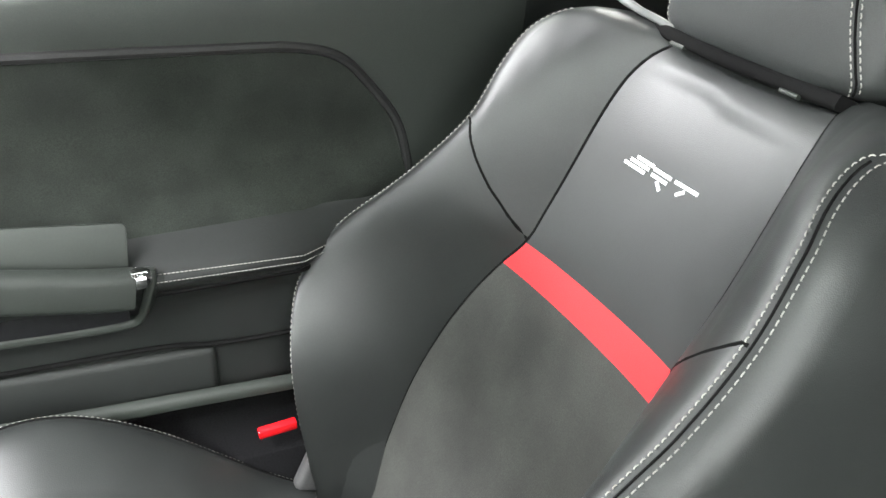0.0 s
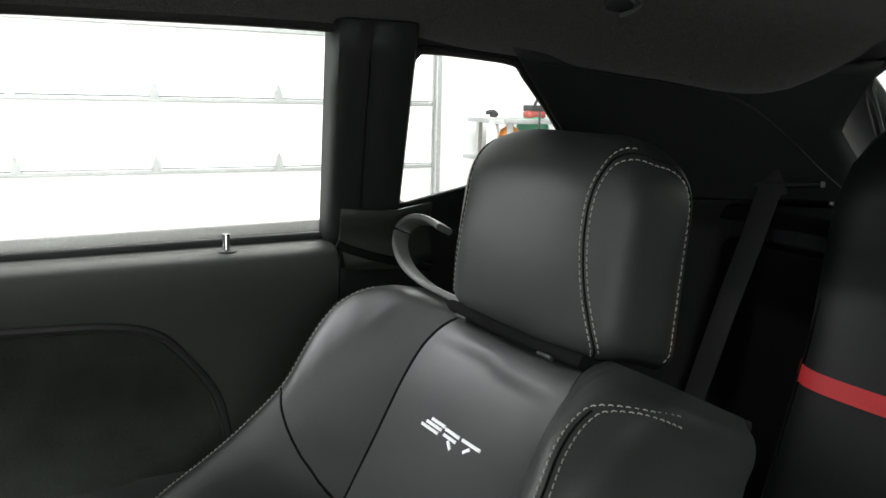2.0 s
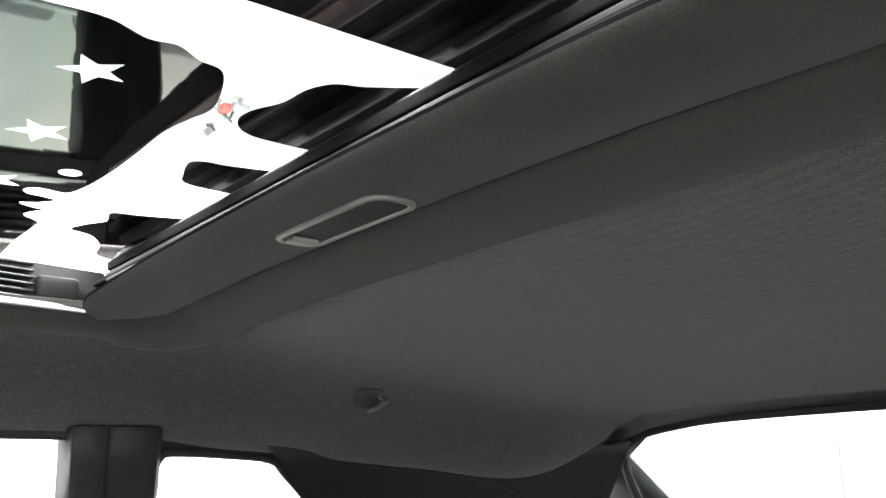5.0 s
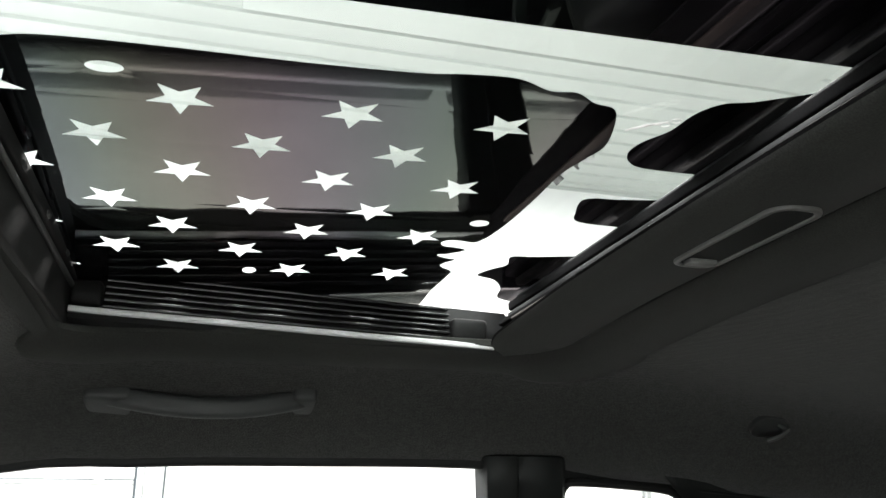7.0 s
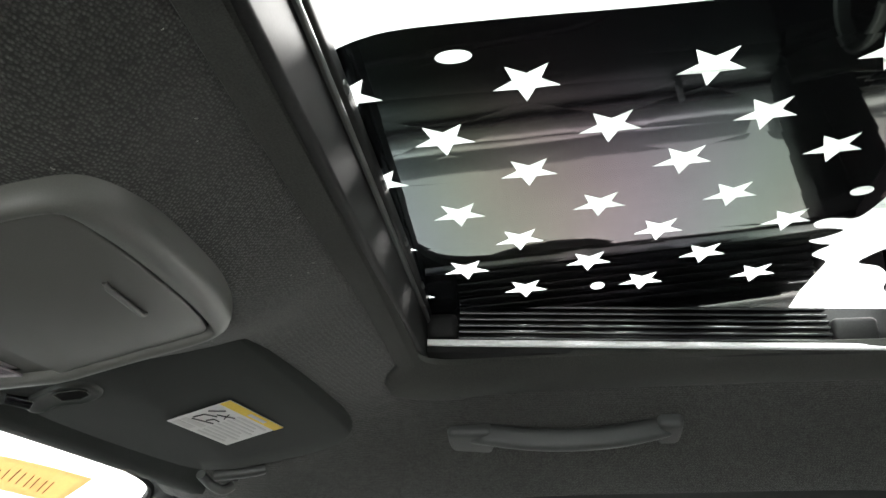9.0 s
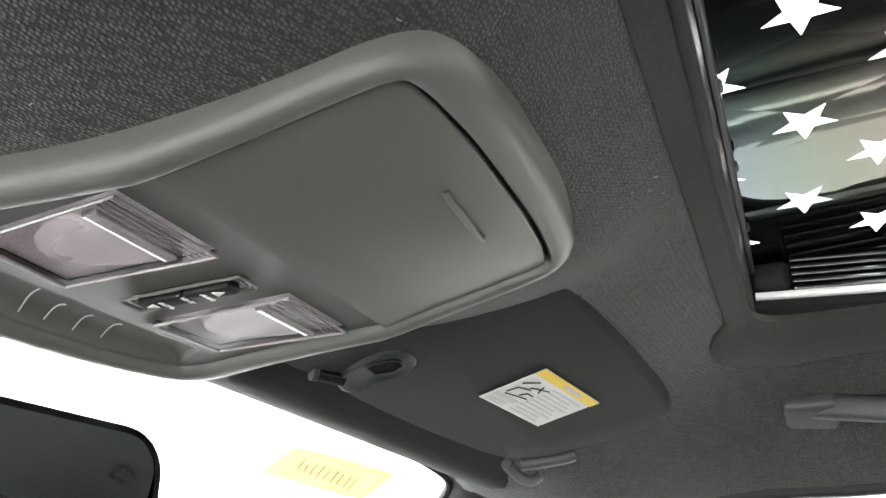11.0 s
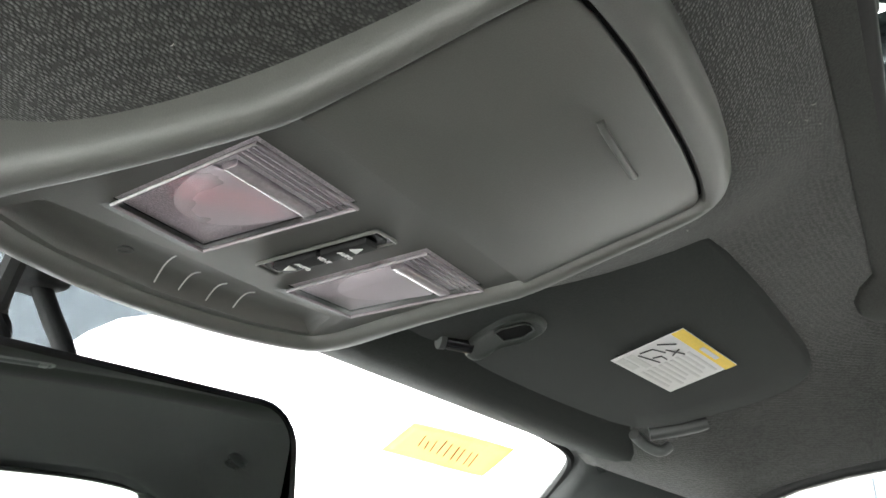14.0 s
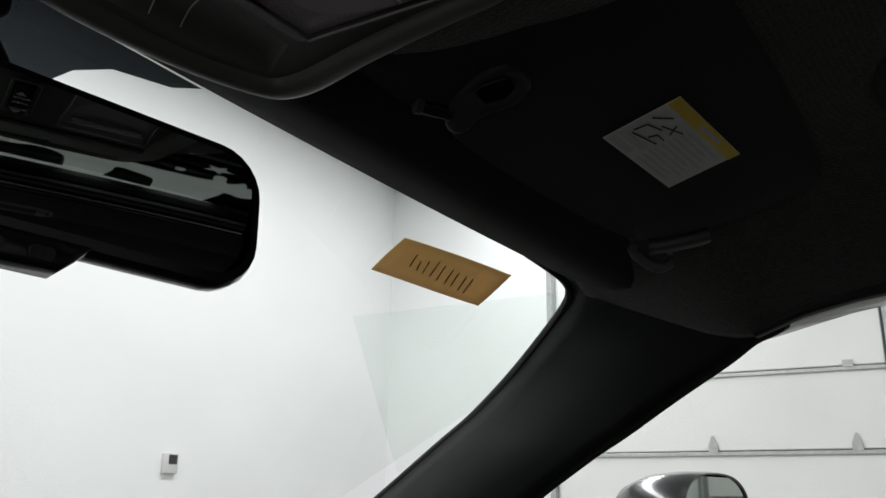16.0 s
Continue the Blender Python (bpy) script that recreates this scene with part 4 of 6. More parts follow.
backrest = patch("backrest", stripe_top, lambda sp: 0.16, LEATHER, "smooth black leather upper backrest", 36, seat)
patch("red_stripe", stripe_foot, stripe_top, RED, "flat red leather stripe", 5, backrest)
patch("suede_insert", lambda sp: -0.62, stripe_foot, SEATSUEDE, "black suede lower backrest insert", 24, backrest)
for sg in (1, -1):
    ss = steps(1, 2, 14) + steps(2, 2.35, 8)[1:] + steps(2.35, 3, 6)[1:]
    rows = [[seat_at(sg * a, split_v(a) + (0.16 - split_v(a)) * f) for a in ss] for f in steps(0, 1, 30)]
    part("shoulder_bolster", grid_bm(rows), LEATHER, backrest, "rounded black leather shoulder bolster")
    rows = [[seat_at(sg * a, -0.62 + (split_v(a) + 0.62) * f) for a in ss] for f in steps(0, 1, 34)]
    part("side_bolster", grid_bm(rows), LEATHER, backrest, "deep black leather side bolster")
    pts = [seat_at(sg * 1.0, v) - seat_normal(sg, v) * 0.0014 for v in steps(-0.62, 0.15, 70)]
    part("seam", tube_bm(pts, 0.0027 if sg > 0 else 0.0019, 6), SEAM, backrest)
    pts = [seat_at(sg * a, split_v(a)) + seat_normal(sg * a, split_v(a)) * -0.0016 for a in steps(1, 2.14 if sg > 0 else 2.03, 26)]
    part("slant_seam", tube_bm(pts, 0.0026, 6), SEAM, backrest)
    for a in ((2.010, 2.082) if sg < 0 else (2.07,)):
        vs = steps(-0.62, 0.150, 130)
        pts = []
        for v in vs:
            turn = 0.8 * (max(0.0, v - 0.112) / 0.04) ** 1.8 if sg < 0 else 0.0
            if turn < 0.5:
                pts.append(seat_at(sg * (a + turn), min(v, 0.141 - (0.012 if a > 2.05 else 0))))
        nrm = lambda p, a=a, sg=sg: seat_normal(sg * a, (p - P0).dot(SV))
        part("stitching", stitches_bm(pts, nrm, dash=0.0046, gap=0.0030, r=0.0007), THREAD, backrest, "pale stitching", kind="stuff")
    pts = [seat_at(sg * (2.046 if sg < 0 else 2.09), v) for v in steps(-0.62, 0.112, 90)]
    part("crest_seam", tube_bm(pts, 0.0013, 6), SEAM, backrest)
# rear shell of the backrest
rows = [[on_back(u, v, -0.13 + top_w(v) * 0.3) for u in [-(crest_near(v) + 0.038), -0.15, 0, 0.15, crest_u(v) + 0.045]] for v in steps(-0.62, 0.16, 12)]
part("back_shell", grid_bm(rows), TRIM, seat, "dark plastic seat back shell")
rows = [[seat_at(sp, 0.16) for sp in steps(-3, 3, 24)], [on_back(u, 0.155, -0.13) for u in steps(-0.235, 0.235, 24)]]
part("top_closing", grid_bm(rows), LEATHER, seat)

# embroidered emblem on the backrest: plain slanted bars
strokes = ([(0.069, -0.0062), (0.034, -0.0062)], [(0.062, -0.0003), (0.030, -0.0003)], [(0.054, 0.0055), (0.025, 0.0055)],
           [(0.022, 0.0040), (-0.007, 0.0040)], [(0.022, -0.0028), (-0.004, -0.0028)], [(0.010, -0.0070), (0.001, -0.0135)],
           [(-0.015, 0.0045), (-0.053, 0.0055)], [(-0.033, -0.0005), (-0.024, -0.0070)])
for line in strokes:
    pts = [on_back(u, v + 0.005, -0.010 * (1 - (u / seam_u(v)) ** 2) + 0.0006) for u, v in line]
    ext = (pts[0] - pts[1]).normalized() * 0.001
    bar = sweep_bm([pts[0] + ext] + pts[1:], [(-0.0021, -0.0008), (0.0021, -0.0008), (0.0018, 0.0007), (-0.0018, 0.0007)], up=tuple(SW))
    part("emblem_bar", bar, SILVER, backrest, "silver embroidered emblem bar", smooth=False)

# headrest
REST0, REST_LEAN = on_back(0, 0.142, 0.0), radians(8)
RV, RW = Vector((math.sin(REST_LEAN), 0, math.cos(REST_LEAN))), Vector((-math.cos(REST_LEAN), 0, math.sin(REST_LEAN)))


def on_rest(u, v, w):
    return REST0 + Vector((0, u, 0)) + RV * v + RW * w


def rest_at(a, v):
    """a: turn round the headrest in degrees, v: 0 at its foot, 1 at its top."""
    t = radians(a)
    c, sn = math.cos(t), math.sin(t)
    ex = 0.55
    hu = 0.159 * (0.97 + 0.03 * math.sin(math.pi * min(v * 0.9 + 0.1, 1)))
    hw = 0.074
    u = hu * math.copysign(abs(c) ** ex, c)
    w = hw * math.copysign(abs(sn) ** ex, sn) * (1.0 if sn > 0 else 1.0 + 0.20 * (1 - v) - 0.06 * v)
    close = 1.0
    if v > 0.66:
        q = (v - 0.66) / 0.34
        close = max(0.0, 1 - q ** 2.6) ** 0.5
    if v < 0.08:
        q = (0.08 - v) / 0.08
        close = 1 - 0.10 * q * q
    return on_rest(u * (0.40 + 0.60 * close if v > 0.5 else close) - 0.003, 0.002 + 0.238 * v - 0.024 * (1 - v) ** 3 * max(0.0, -sn), -0.078 + w * close + 0.006 * math.sin(math.pi * v))


vs = [0, 0.02, 0.05, 0.08] + steps(0.14, 0.66, 10) + [0.70, 0.74, 0.78, 0.82, 0.86, 0.89, 0.92, 0.945, 0.965, 0.98, 0.99, 0.996, 1.0]
angs = steps(0, 360, 72)[:-1]
bm = grid_bm([[rest_at(a, v) for a in angs] for v in vs], close=True)
bm.faces.new([v for v in bm.verts][:72])
bm.faces.new([v for v in bm.verts][-72:])
headrest = part("headrest", bm, LEATHER, seat, "tall black leather headrest with pale stitching")


mid = on_rest(0, 0.11, -0.066)


def panel_line(sg, off, last):
    """The seam round a side panel: up the front, over the shoulder and down the back."""
    corners = [(60, 0.02), (51, 0.14), (42, 0.30), (36.5, 0.48), (35, 0.64), (38, 0.77), (47, 0.865), (61, 0.905), (80, 0.912), (97, 0.875), (107, 0.79), (110, 0.6), (110, 0.3), (110, 0.02)]
    line = [(p.x, p.y) for p in smooth_path([(a * 0.0022, v * 0.24, 0) for a, v in corners[:last]], 8)]
    pts = []
    for k, (p, q) in enumerate(line):
        n = line[min(k + 1, len(line) - 1)]
        m = line[max(k - 1, 0)]
        d = Vector((n[0] - m[0], n[1] - m[1])).normalized()
        pts.append(rest_at(90 - sg * (p + off * d.y) / 0.0022, min(0.96, max(0.012, (q - off * d.x) / 0.24))))
    return pts


for sg in (1, -1):
    for off, last in ((-0.0062, 9), (0.0062, 14 if sg < 0 else 9)):
        part("stitching", stitches_bm(panel_line(sg, off, last), lambda p: (p - mid).normalized(), dash=0.0046, gap=0.0030, r=0.0007), THREAD, headrest, "pale double stitching", kind="stuff")
    part("seam", tube_bm(panel_line(sg, 0.0, 12), 0.0013, 6), SEAM, headrest)
    part("headrest_post", tube_bm([on_back(sg * 0.065, 0.10, -0.055), on_back(sg * 0.065, 0.15, -0.05)], 0.007), CHROME, headrest, "chrome post")
part("post_cover", sweep_bm([on_rest(0.14, -0.006, -0.034), on_rest(0, -0.007, -0.024), on_rest(-0.14, -0.006, -0.034)], rrect(0.05, 0.015, 0.005), up=tuple(SV)), SEAM, headrest, "black plastic strip under the headrest")
for u in (0.085, -0.09):
    part("clip", sweep_bm([on_back(u + 0.012, 0.137, -0.008), on_back(u - 0.012, 0.137, -0.008)], rrect(0.006, 0.005, 0.002), up=tuple(SV)), DOORGREY, headrest)

# belt guide: an open plastic loop on the outer shoulder
pts = smooth_path([on_back(0.06, 0.150, -0.05), on_back(0.132, 0.154, -0.02), on_back(0.183, 0.158, 0.0), on_back(0.248, 0.171, 0.0), on_back(0.292, 0.194, 0.0), on_back(0.304, 0.220, 0.0), on_back(0.280, 0.238, 0.0), on_back(0.236, 0.242, 0.0), on_back(0.196, 0.236, 0.0)], 7)
part("belt_guide", sweep_bm(pts, rrect(0.026, 0.009, 0.003), up=tuple(SV)), TRIM_PALE, seat, "open curved plastic belt guide")

# seat cushion
cushion_z = curve_of([(-0.26, 0.335), (-0.20, 0.380), (-0.131, 0.402), (-0.069, 0.398), (-0.007, 0.370), (0.057, 0.325), (0.124, 0.267), (0.198, 0.205), (0.26, 0.170), (0.36, 0.150)])


def cushion_at(fx, fy):
    x = -0.26 + 0.60 * fx
    y = 0.36 + (0.265 + 0.02 * math.sin(math.pi * fx)) * fy
    a = abs(fy)
    z = cushion_z(x)
    if a > 0.55:
        q = (a - 0.55) / 0.45
        z += 0.050 * math.sin(min(q / 0.78, 1) * math.pi / 2)
        if q > 0.78:
            z -= 0.035 * ((q - 0.78) / 0.22) ** 2
    return Vector((x, y, z))


rows = [[cushion_at(fx, fy) for fy in steps(-1, 1, 40)] for fx in steps(0, 1, 30)]
cushion = part("seat_cushion", grid_bm(rows), LEATHER, seat, "black leather seat cushion with raised sides")
part("cushion_insert", grid_bm([[cushion_at(fx, fy) + Vector((0, 0, 0.003)) for fy in steps(-0.54, 0.54, 20)] for fx in steps(0.16, 1, 20)]), SUEDE, cushion, "black suede cushion insert")
for fy in (0.93, -0.93):
    pts = [cushion_at(fx, fy) for fx in steps(0.05, 0.98, 60)]
    part("stitching", stitches_bm(pts, lambda p: Vector((0, 0.3 * math.copysign(1, fy), 0.95)), dash=0.0040, gap=0.0030, r=0.0006), THREAD, cushion, "pale stitching", kind="stuff")
    pts = [cushion_at(fx, fy * 0.975) for fx in steps(0.05, 0.98, 60)]
    part("edge_seam", tube_bm(pts, 0.002, 6), SEAM, cushion)
part("seat_base", box_bm((-0.20, 0.11, 0.09), (0.34, 0.61, 0.19), 0.03, 3), TRIM, seat, "dark plastic seat base")
rows = [[cushion_at(fx, 1) + Vector((0, 0, 0)), cushion_at(fx, 1) + Vector((0, 0.008, -0.04)), cushion_at(fx, 1) + Vector((0, -0.01, -0.15))] for fx in steps(0, 1, 12)]
part("cushion_side", grid_bm(rows), LEATHER, cushion)
rows = [[cushion_at(fx, -1), cushion_at(fx, -1) + Vector((0, -0.008, -0.04)), cushion_at(fx, -1) + Vector((0, 0.01, -0.15))] for fx in steps(0, 1, 12)]
part("cushion_side", grid_bm(rows), LEATHER, cushion)
part("recliner_cover", moved(box_bm((-0.06, -0.012, -0.028), (0.06, 0.012, 0.028), 0.01, 3), pose(0.262, 0.600, 0.290, 0, -62, 8)), DARKSTEEL, seat, "dark metal recliner cover")

# ---- rear bench ----
bench = thing("bench_seat", (1.1, 0, 0.09), "black leather rear bench with red stripe", "seat")


for cy in (CY + 0.272, CY - 0.272):
    rows = []
    for f in [0, 0.1, 0.2, 0.3, 0.4, 0.5, 0.56, 0.58, 0.62, 0.64, 0.7, 0.74, 0.78, 0.86, 0.93, 0.97, 0.99, 1.0]:
        row = []
        for q in steps(-1, 1, 20):
            wide = 0.174 + 0.022 * min(1.0, max(0.0, (f - 0.62) / 0.2)) - 0.030 * max(0.0, (f - 0.88) / 0.12)
            y = wide * q
            x = 1.04 + 0.25 * f - 0.035 * (1 - q ** 4) - (0.03 * (1 - q * q) if f > 0.78 else 0) + 0.05 * q ** 8
            if f > 0.93:
                x += 0.05 * ((f - 0.93) / 0.07) ** 2
            z = 0.30 + 0.84 * f
            row.append((x, cy - 0.0 + y - (0.14 * math.copysign(1, cy) if f > 2 else 0), z))
        rows.append(row)
    b = part("rear_backrest", grid_bm(rows), SHADEDLEATHER, bench, "black leather rear backrest with built-in headrest")
    part("rear_stripe", grid_bm([[(1.04 + 0.25 * f - 0.035 * (1 - q ** 4) - 0.004 + 0.05 * q ** 8, cy + 0.174 * q, 0.30 + 0.84 * f) for q in steps(-0.92, 0.92, 16)] for f in (0.560, 0.574, 0.590)]), RED, b, "red leather stripe")
    for q in (-0.80, 0.80):
        pts = [(1.04 + 0.25 * f - 0.035 * (1 - q ** 4) + 0.05 * q ** 8 - 0.002, cy + 0.174 * q, 0.30 + 0.84 * f) for f in steps(0, 0.7, 20)]
        part("seam", tube_bm(pts, 0.003, 6), SEAM, b)
part("rear_cushion", box_bm((0.60, -0.82, 0.09), (1.12, 0.66, 0.38), 0.05, 4), SHADEDLEATHER, bench, "black leather rear cushion")
part("rear_bench_core", box_bm((1.30, -0.78, 0.3), (1.34, 0.62, 0.93), 0.02), CARPET, bench)

# rear belt
rb = thing("rear_seat_belt", (1.25, 0.56, 0.9), "black webbing rear seat belt hanging beside the bench", "seat belt")
pts = smooth_path([(1.31, 0.500, 1.040), (1.30, 0.518, 1.02), (1.285, 0.535, 0.93), (1.265, 0.562, 0.80), (1.24, 0.597, 0.62)], 6)
part("webbing", sweep_bm(pts, rrect(0.048, 0.0022, 0.001, 2), up=(-1, 0, 0.2)), BELT, rb)
part("belt_outlet", sweep_bm([(1.30, 0.600, 1.024), (1.31, 0.52, 1.032), (1.33, 0.44, 1.040)], rrect(0.020, 0.010, 0.004)), TRIM, rb, "dark plastic belt outlet")

# ---- sunroof ----
roof = thing("sunroof", (0.2, 0, 1.42), "closed glass sunroof with black flag film, opened shade", "sunroof")


def pane_z(x, y):
    return 1.4180 + 0.0432 * x - 0.0896 * (y - CY) ** 2


rows = [[(x, CY + y, pane_z(x, CY + y) + 0.006) for y in steps(-0.49, 0.49, 18)] for x in steps(-0.025, 0.555, 9)]
pane = part("glass_pane", grid_bm(rows), GLASS, roof, "clear glass sunroof pane")
pane.visible_shadow = False


def filled(name, loops, mat, parent, label):
    bm = bmesh.new()
    edges = []
    for loop in loops:
        vs = [bm.verts.new((x, y, 0)) for x, y in loop]
        edges += [bm.edges.new((vs[i], vs[(i + 1) % len(vs)])) for i in range(len(vs))]
    bmesh.ops.triangle_fill(bm, use_beauty=True, use_dissolve=False, edges=edges, normal=(0, 0, -1))
    for v in bm.verts:
        v.co.z = pane_z(v.co.x, v.co.y)
    return part(name, bm, mat, parent, label, smooth=False)


def star(cx, cy, r, turn):
    out = []
    for k in range(10):
        a = radians(turn + 36 * k)
        q = r if k % 2 == 0 else r * 0.42
        out.append((cx + q * math.cos(a), cy + q * math.sin(a)))
    return out


canton = [(-0.02, -0.072), (0.045, -0.075), (0.062, -0.083), (0.087, -0.088), (0.15, -0.088), (0.22, -0.086), (0.285, -0.087), (0.312, -0.091), (0.345, -0.092), (0.370, -0.081), (0.388, -0.082), (0.405, -0.071), (0.421, -0.066), (0.432, -0.046), (0.442, -0.010), (0.437, 0.015), (0.431, 0.045), (0.430, 0.10), (0.427, 0.150), (0.421, 0.188), (0.413, 0.206), (0.400, 0.204), (0.388, 0.203), (0.381, 0.210), (0.386, 0.219), (0.398, 0.222), (0.410, 0.228), (0.398, 0.239), (0.386, 0.244), (0.397, 0.252), (0.408, 0.256), (0.400, 0.266), (0.398, 0.276), (0.413, 0.290), (0.414, 0.303), (0.409, 0.357), (0.409, 0.405), (-0.02, 0.405)]
loops = [canton[:1] + [(p.x, p.y) for p in smooth_path([(x, y, 0) for x, y in canton[1:-2]], 5)] + canton[-2:]]
for k, y in enumerate((-0.027, 0.031, 0.084, 0.143, 0.196, 0.250, 0.302)):
    for x in ((0.044, 0.1500, 0.2570, 0.3595) if k % 2 == 0 else (0.0955, 0.2030, 0.3015)):
        loops.append(star(x - (0.009 if k == 4 and x < 0.2 else 0.006 if k == 6 else 0.003 if k > 3 else 0), y + 0.012 * (x - 0.2), 0.0212, 90))
for cx, cy, rx, ry in ((0.110, -0.059, 0.0105, 0.0065), (0.211, 0.308, 0.0066, 0.0085), (0.4015, 0.158, 0.0088, 0.0075)):
    loops.append([(cx + rx * math.cos(t), cy + ry * math.sin(t)) for t in steps(0, 2 * math.pi, 14)[:-1]])
filled("flag_canton", loops, DECAL, roof, "black film with cut-out stars and a ragged edge")
for pts in ([(0.54, -0.112), (0.508, -0.093), (0.489, -0.086), (0.479, -0.069), (0.476, -0.042), (0.466, -0.022), (0.464, -0.004), (0.473, 0.013), (0.492, 0.023), (0.54, 0.027)], [(0.54, 0.082), (0.50, 0.087), (0.481, 0.087), (0.471, 0.094), (0.477, 0.119), (0.490, 0.142), (0.54, 0.150)], [(0.54, 0.230), (0.488, 0.238), (0.462, 0.241), (0.466, 0.265), (0.453, 0.281), (0.445, 0.300), (0.468, 0.313), (0.485, 0.340), (0.495, 0.375), (0.54, 0.395)]):
    filled("flag_fringe", [[(p.x, p.y) for p in smooth_path([(x, y, 0) for x, y in pts], 5)]], DECAL, roof, "ragged scrap of black film at the rear edge")
filled("flag_stripe", [[(-0.02, -0.157), (0.54, -0.146), (0.54, -0.264), (-0.02, -0.268)]], DECAL, roof, "straight black film stripe")
filled("flag_stripe", [[(-0.02, -0.378), (0.54, -0.374), (0.54, -0.485), (-0.02, -0.489)]], DECAL, roof, "straight black film stripe")
# maker's mark on the glass: small grey bars and a ring
bm = bmesh.new()
for k, (l, o) in enumerate(((0.018, 0.0), (0.015, 0.003), (0.013, -0.002), (0.010, 0.002))):
    slab_bm(rrect(l, 0.0013, 0.0004, 1), pose(0.449 + 0.0045 * k, -0.044 - 0.0035 * k + o * 0.3, pane_z(0.455, -0.045) - 0.001, 0, 0, 128), 0.0004, 0, bm)
for cx, cy in ((0.471, -0.059), (0.466, -0.052)):
    sweep_bm([(cx + 0.0036 * math.cos(t), cy + 0.0030 * math.sin(t), pane_z(0.468, -0.055) - 0.001) for t in steps(0, 2 * math.pi, 16)[:-1]], ring(0.0005, 4), closed=True, bm=bm)
part("etched_mark", bm, GREYINK, roof, "small etched grey mark", smooth=False)
# frame round the pane and the well down to the lining
def well(side, x, y, z):
    """The side wall of the well, which spreads a little towards the rear."""
    return (x, flank(side, y + 0.058 * (x - 0.07)), z - 0.024 * (x - 0.07))


for side in (1, -1):
    part("side_rail", box_bm((0.03, min(flank(side, 0.385), flank(side, 0.43)), 1.384), (0.53, max(flank(side, 0.385), flank(side, 0.43)), 1.404), 0.004), GLOSSBLACK, roof)
    part("bright_strip", sweep_bm([well(side, x, 0.3290, 1.3680) for x in (0.048, 0.2, 0.35, 0.480)], rrect(0.007, 0.006, 0.002)), LITALU, roof, "bright metal strip along the opening")
    for k in range(6):
        f = k / 5
        part("bellows_rib", sweep_bm([well(side, x, 0.3355 + 0.014 * f, 1.3745 + 0.036 * f) for x in (0.078, 0.2, 0.32, 0.432)], rrect(0.0075, 0.0034, 0.0012, 2)), GLOSSBLACK, roof)
    part("bellows_wall", grid_bm([[(x, flank(side, 0.352), 1.353), well(side, x, 0.342, 1.362), well(side, x, 0.3425, 1.374), well(side, x, 0.357, 1.415)] for x in (0.02, 0.2, 0.505)]), RUBBER, roof, smooth=False)
    for x0, x1 in ((0.434, 0.476), (0.046, 0.076)):
        a, b = well(side, (x0 + x1) / 2, 0.334, 1.374), well(side, (x0 + x1) / 2, 0.375, 1.400)
        part("slide_block", box_bm((x0, min(a[1], b[1]), a[2]), (x1, max(a[1], b[1]), b[2]), 0.006, 3), RUBBER, roof)
for x, z, w, h, mat in ((0.010, 1.402, 0.05, 0.016, RUBBER), (0.040, 1.377, 0.012, 0.048, RUBBER), (0.0478, 1.394, 0.004, 0.006, TRIM_PALE), (0.043, 1.409, 0.014, 0.014, RUBBER)):
    part("front_rail", sweep_bm([(x, CY + y, z) for y in steps(-0.44, 0.44, 12)], rrect(w, h, 0.003)), mat, roof)
for y in (0.27, 0.165, 0.063, -0.06, -0.17):
    part("rail_clip", box_bm((0.046, y - 0.006, 1.404), (0.052, y + 0.006, 1.409), 0.002), TRIM_PALE, roof)
for x, z, w, h, mat, reach in ((0.534, 1.4300, 0.012, 0.008, TRIM, 0.425), (0.532, 1.4195, 0.030, 0.010, SEAM, 0.425), (0.522, 1.408, 0.016, 0.006, RUBBER, 0.42), (0.510, 1.3975, 0.014, 0.005, SEAM, 0.42), (0.4955, 1.3865, 0.011, 0.003, RAILBROWN, 0.36), (0.552, 1.400, 0.03, 0.05, SEAM, 0.425)):
    part("rear_rail", sweep_bm([(x - 0.125 * y * y, CY + y, z - 0.0896 * y * y) for y in steps(-reach, reach, 16)], rrect(w, h, min(0.002, h * 0.4))), mat, roof)
# sliding shade, pushed back, with a recessed grip
rows, edge = [], []
for y in steps(-0.437, 0.437, 60):
    e = max(0.0, (abs(y) - 0.375) / 0.062)
    xf = 0.4665 + 0.012 * e * e
    zz = roof_z(0.5, CY + y) - 0.003
    xr = 0.5575 - 0.068 * (1 - math.sqrt(max(0.0, 1 - min(1.0, e * 0.97) ** 2)))
    xm = (xf + xr) / 2
    xf = min(xf, xr - 0.004)
    edge.append([(min(xf + 0.020, xr - 0.001), CY + y, zz + 0.012), (xf + 0.004, CY + y, zz + 0.008), (xf, CY + y, zz + 0.005), (xf + 0.001, CY + y, zz + 0.003)])
    rows.append([(xf + 0.001, CY + y, zz + 0.003), (min(xf + 0.004, xm), CY + y, zz - 0.0005), (min(xf + 0.012, xm), CY + y, zz - 0.004), (xm, CY + y, zz - 0.0062), (max(xr - 0.009, xm), CY + y, zz - 0.0050), (max(xr - 0.004, xm), CY + y, zz - 0.0005), (xr, CY + y, zz + 0.008), (xr + 0.001, CY + y, zz + 0.030)])
shade = part("sliding_shade", grid_bm(rows), PLAINCLOTH, roof, "cloth sliding shade pushed back")
# near-black colour puts this edge in shadow, which the lamps above would light
part("shade_edge", grid_bm(edge), SEAM, shade, "front edge, coloured dark in place of shadow")
gz = roof_z(0.5, -0.06) - 0.0092
GX, GY = 0.524, -0.042
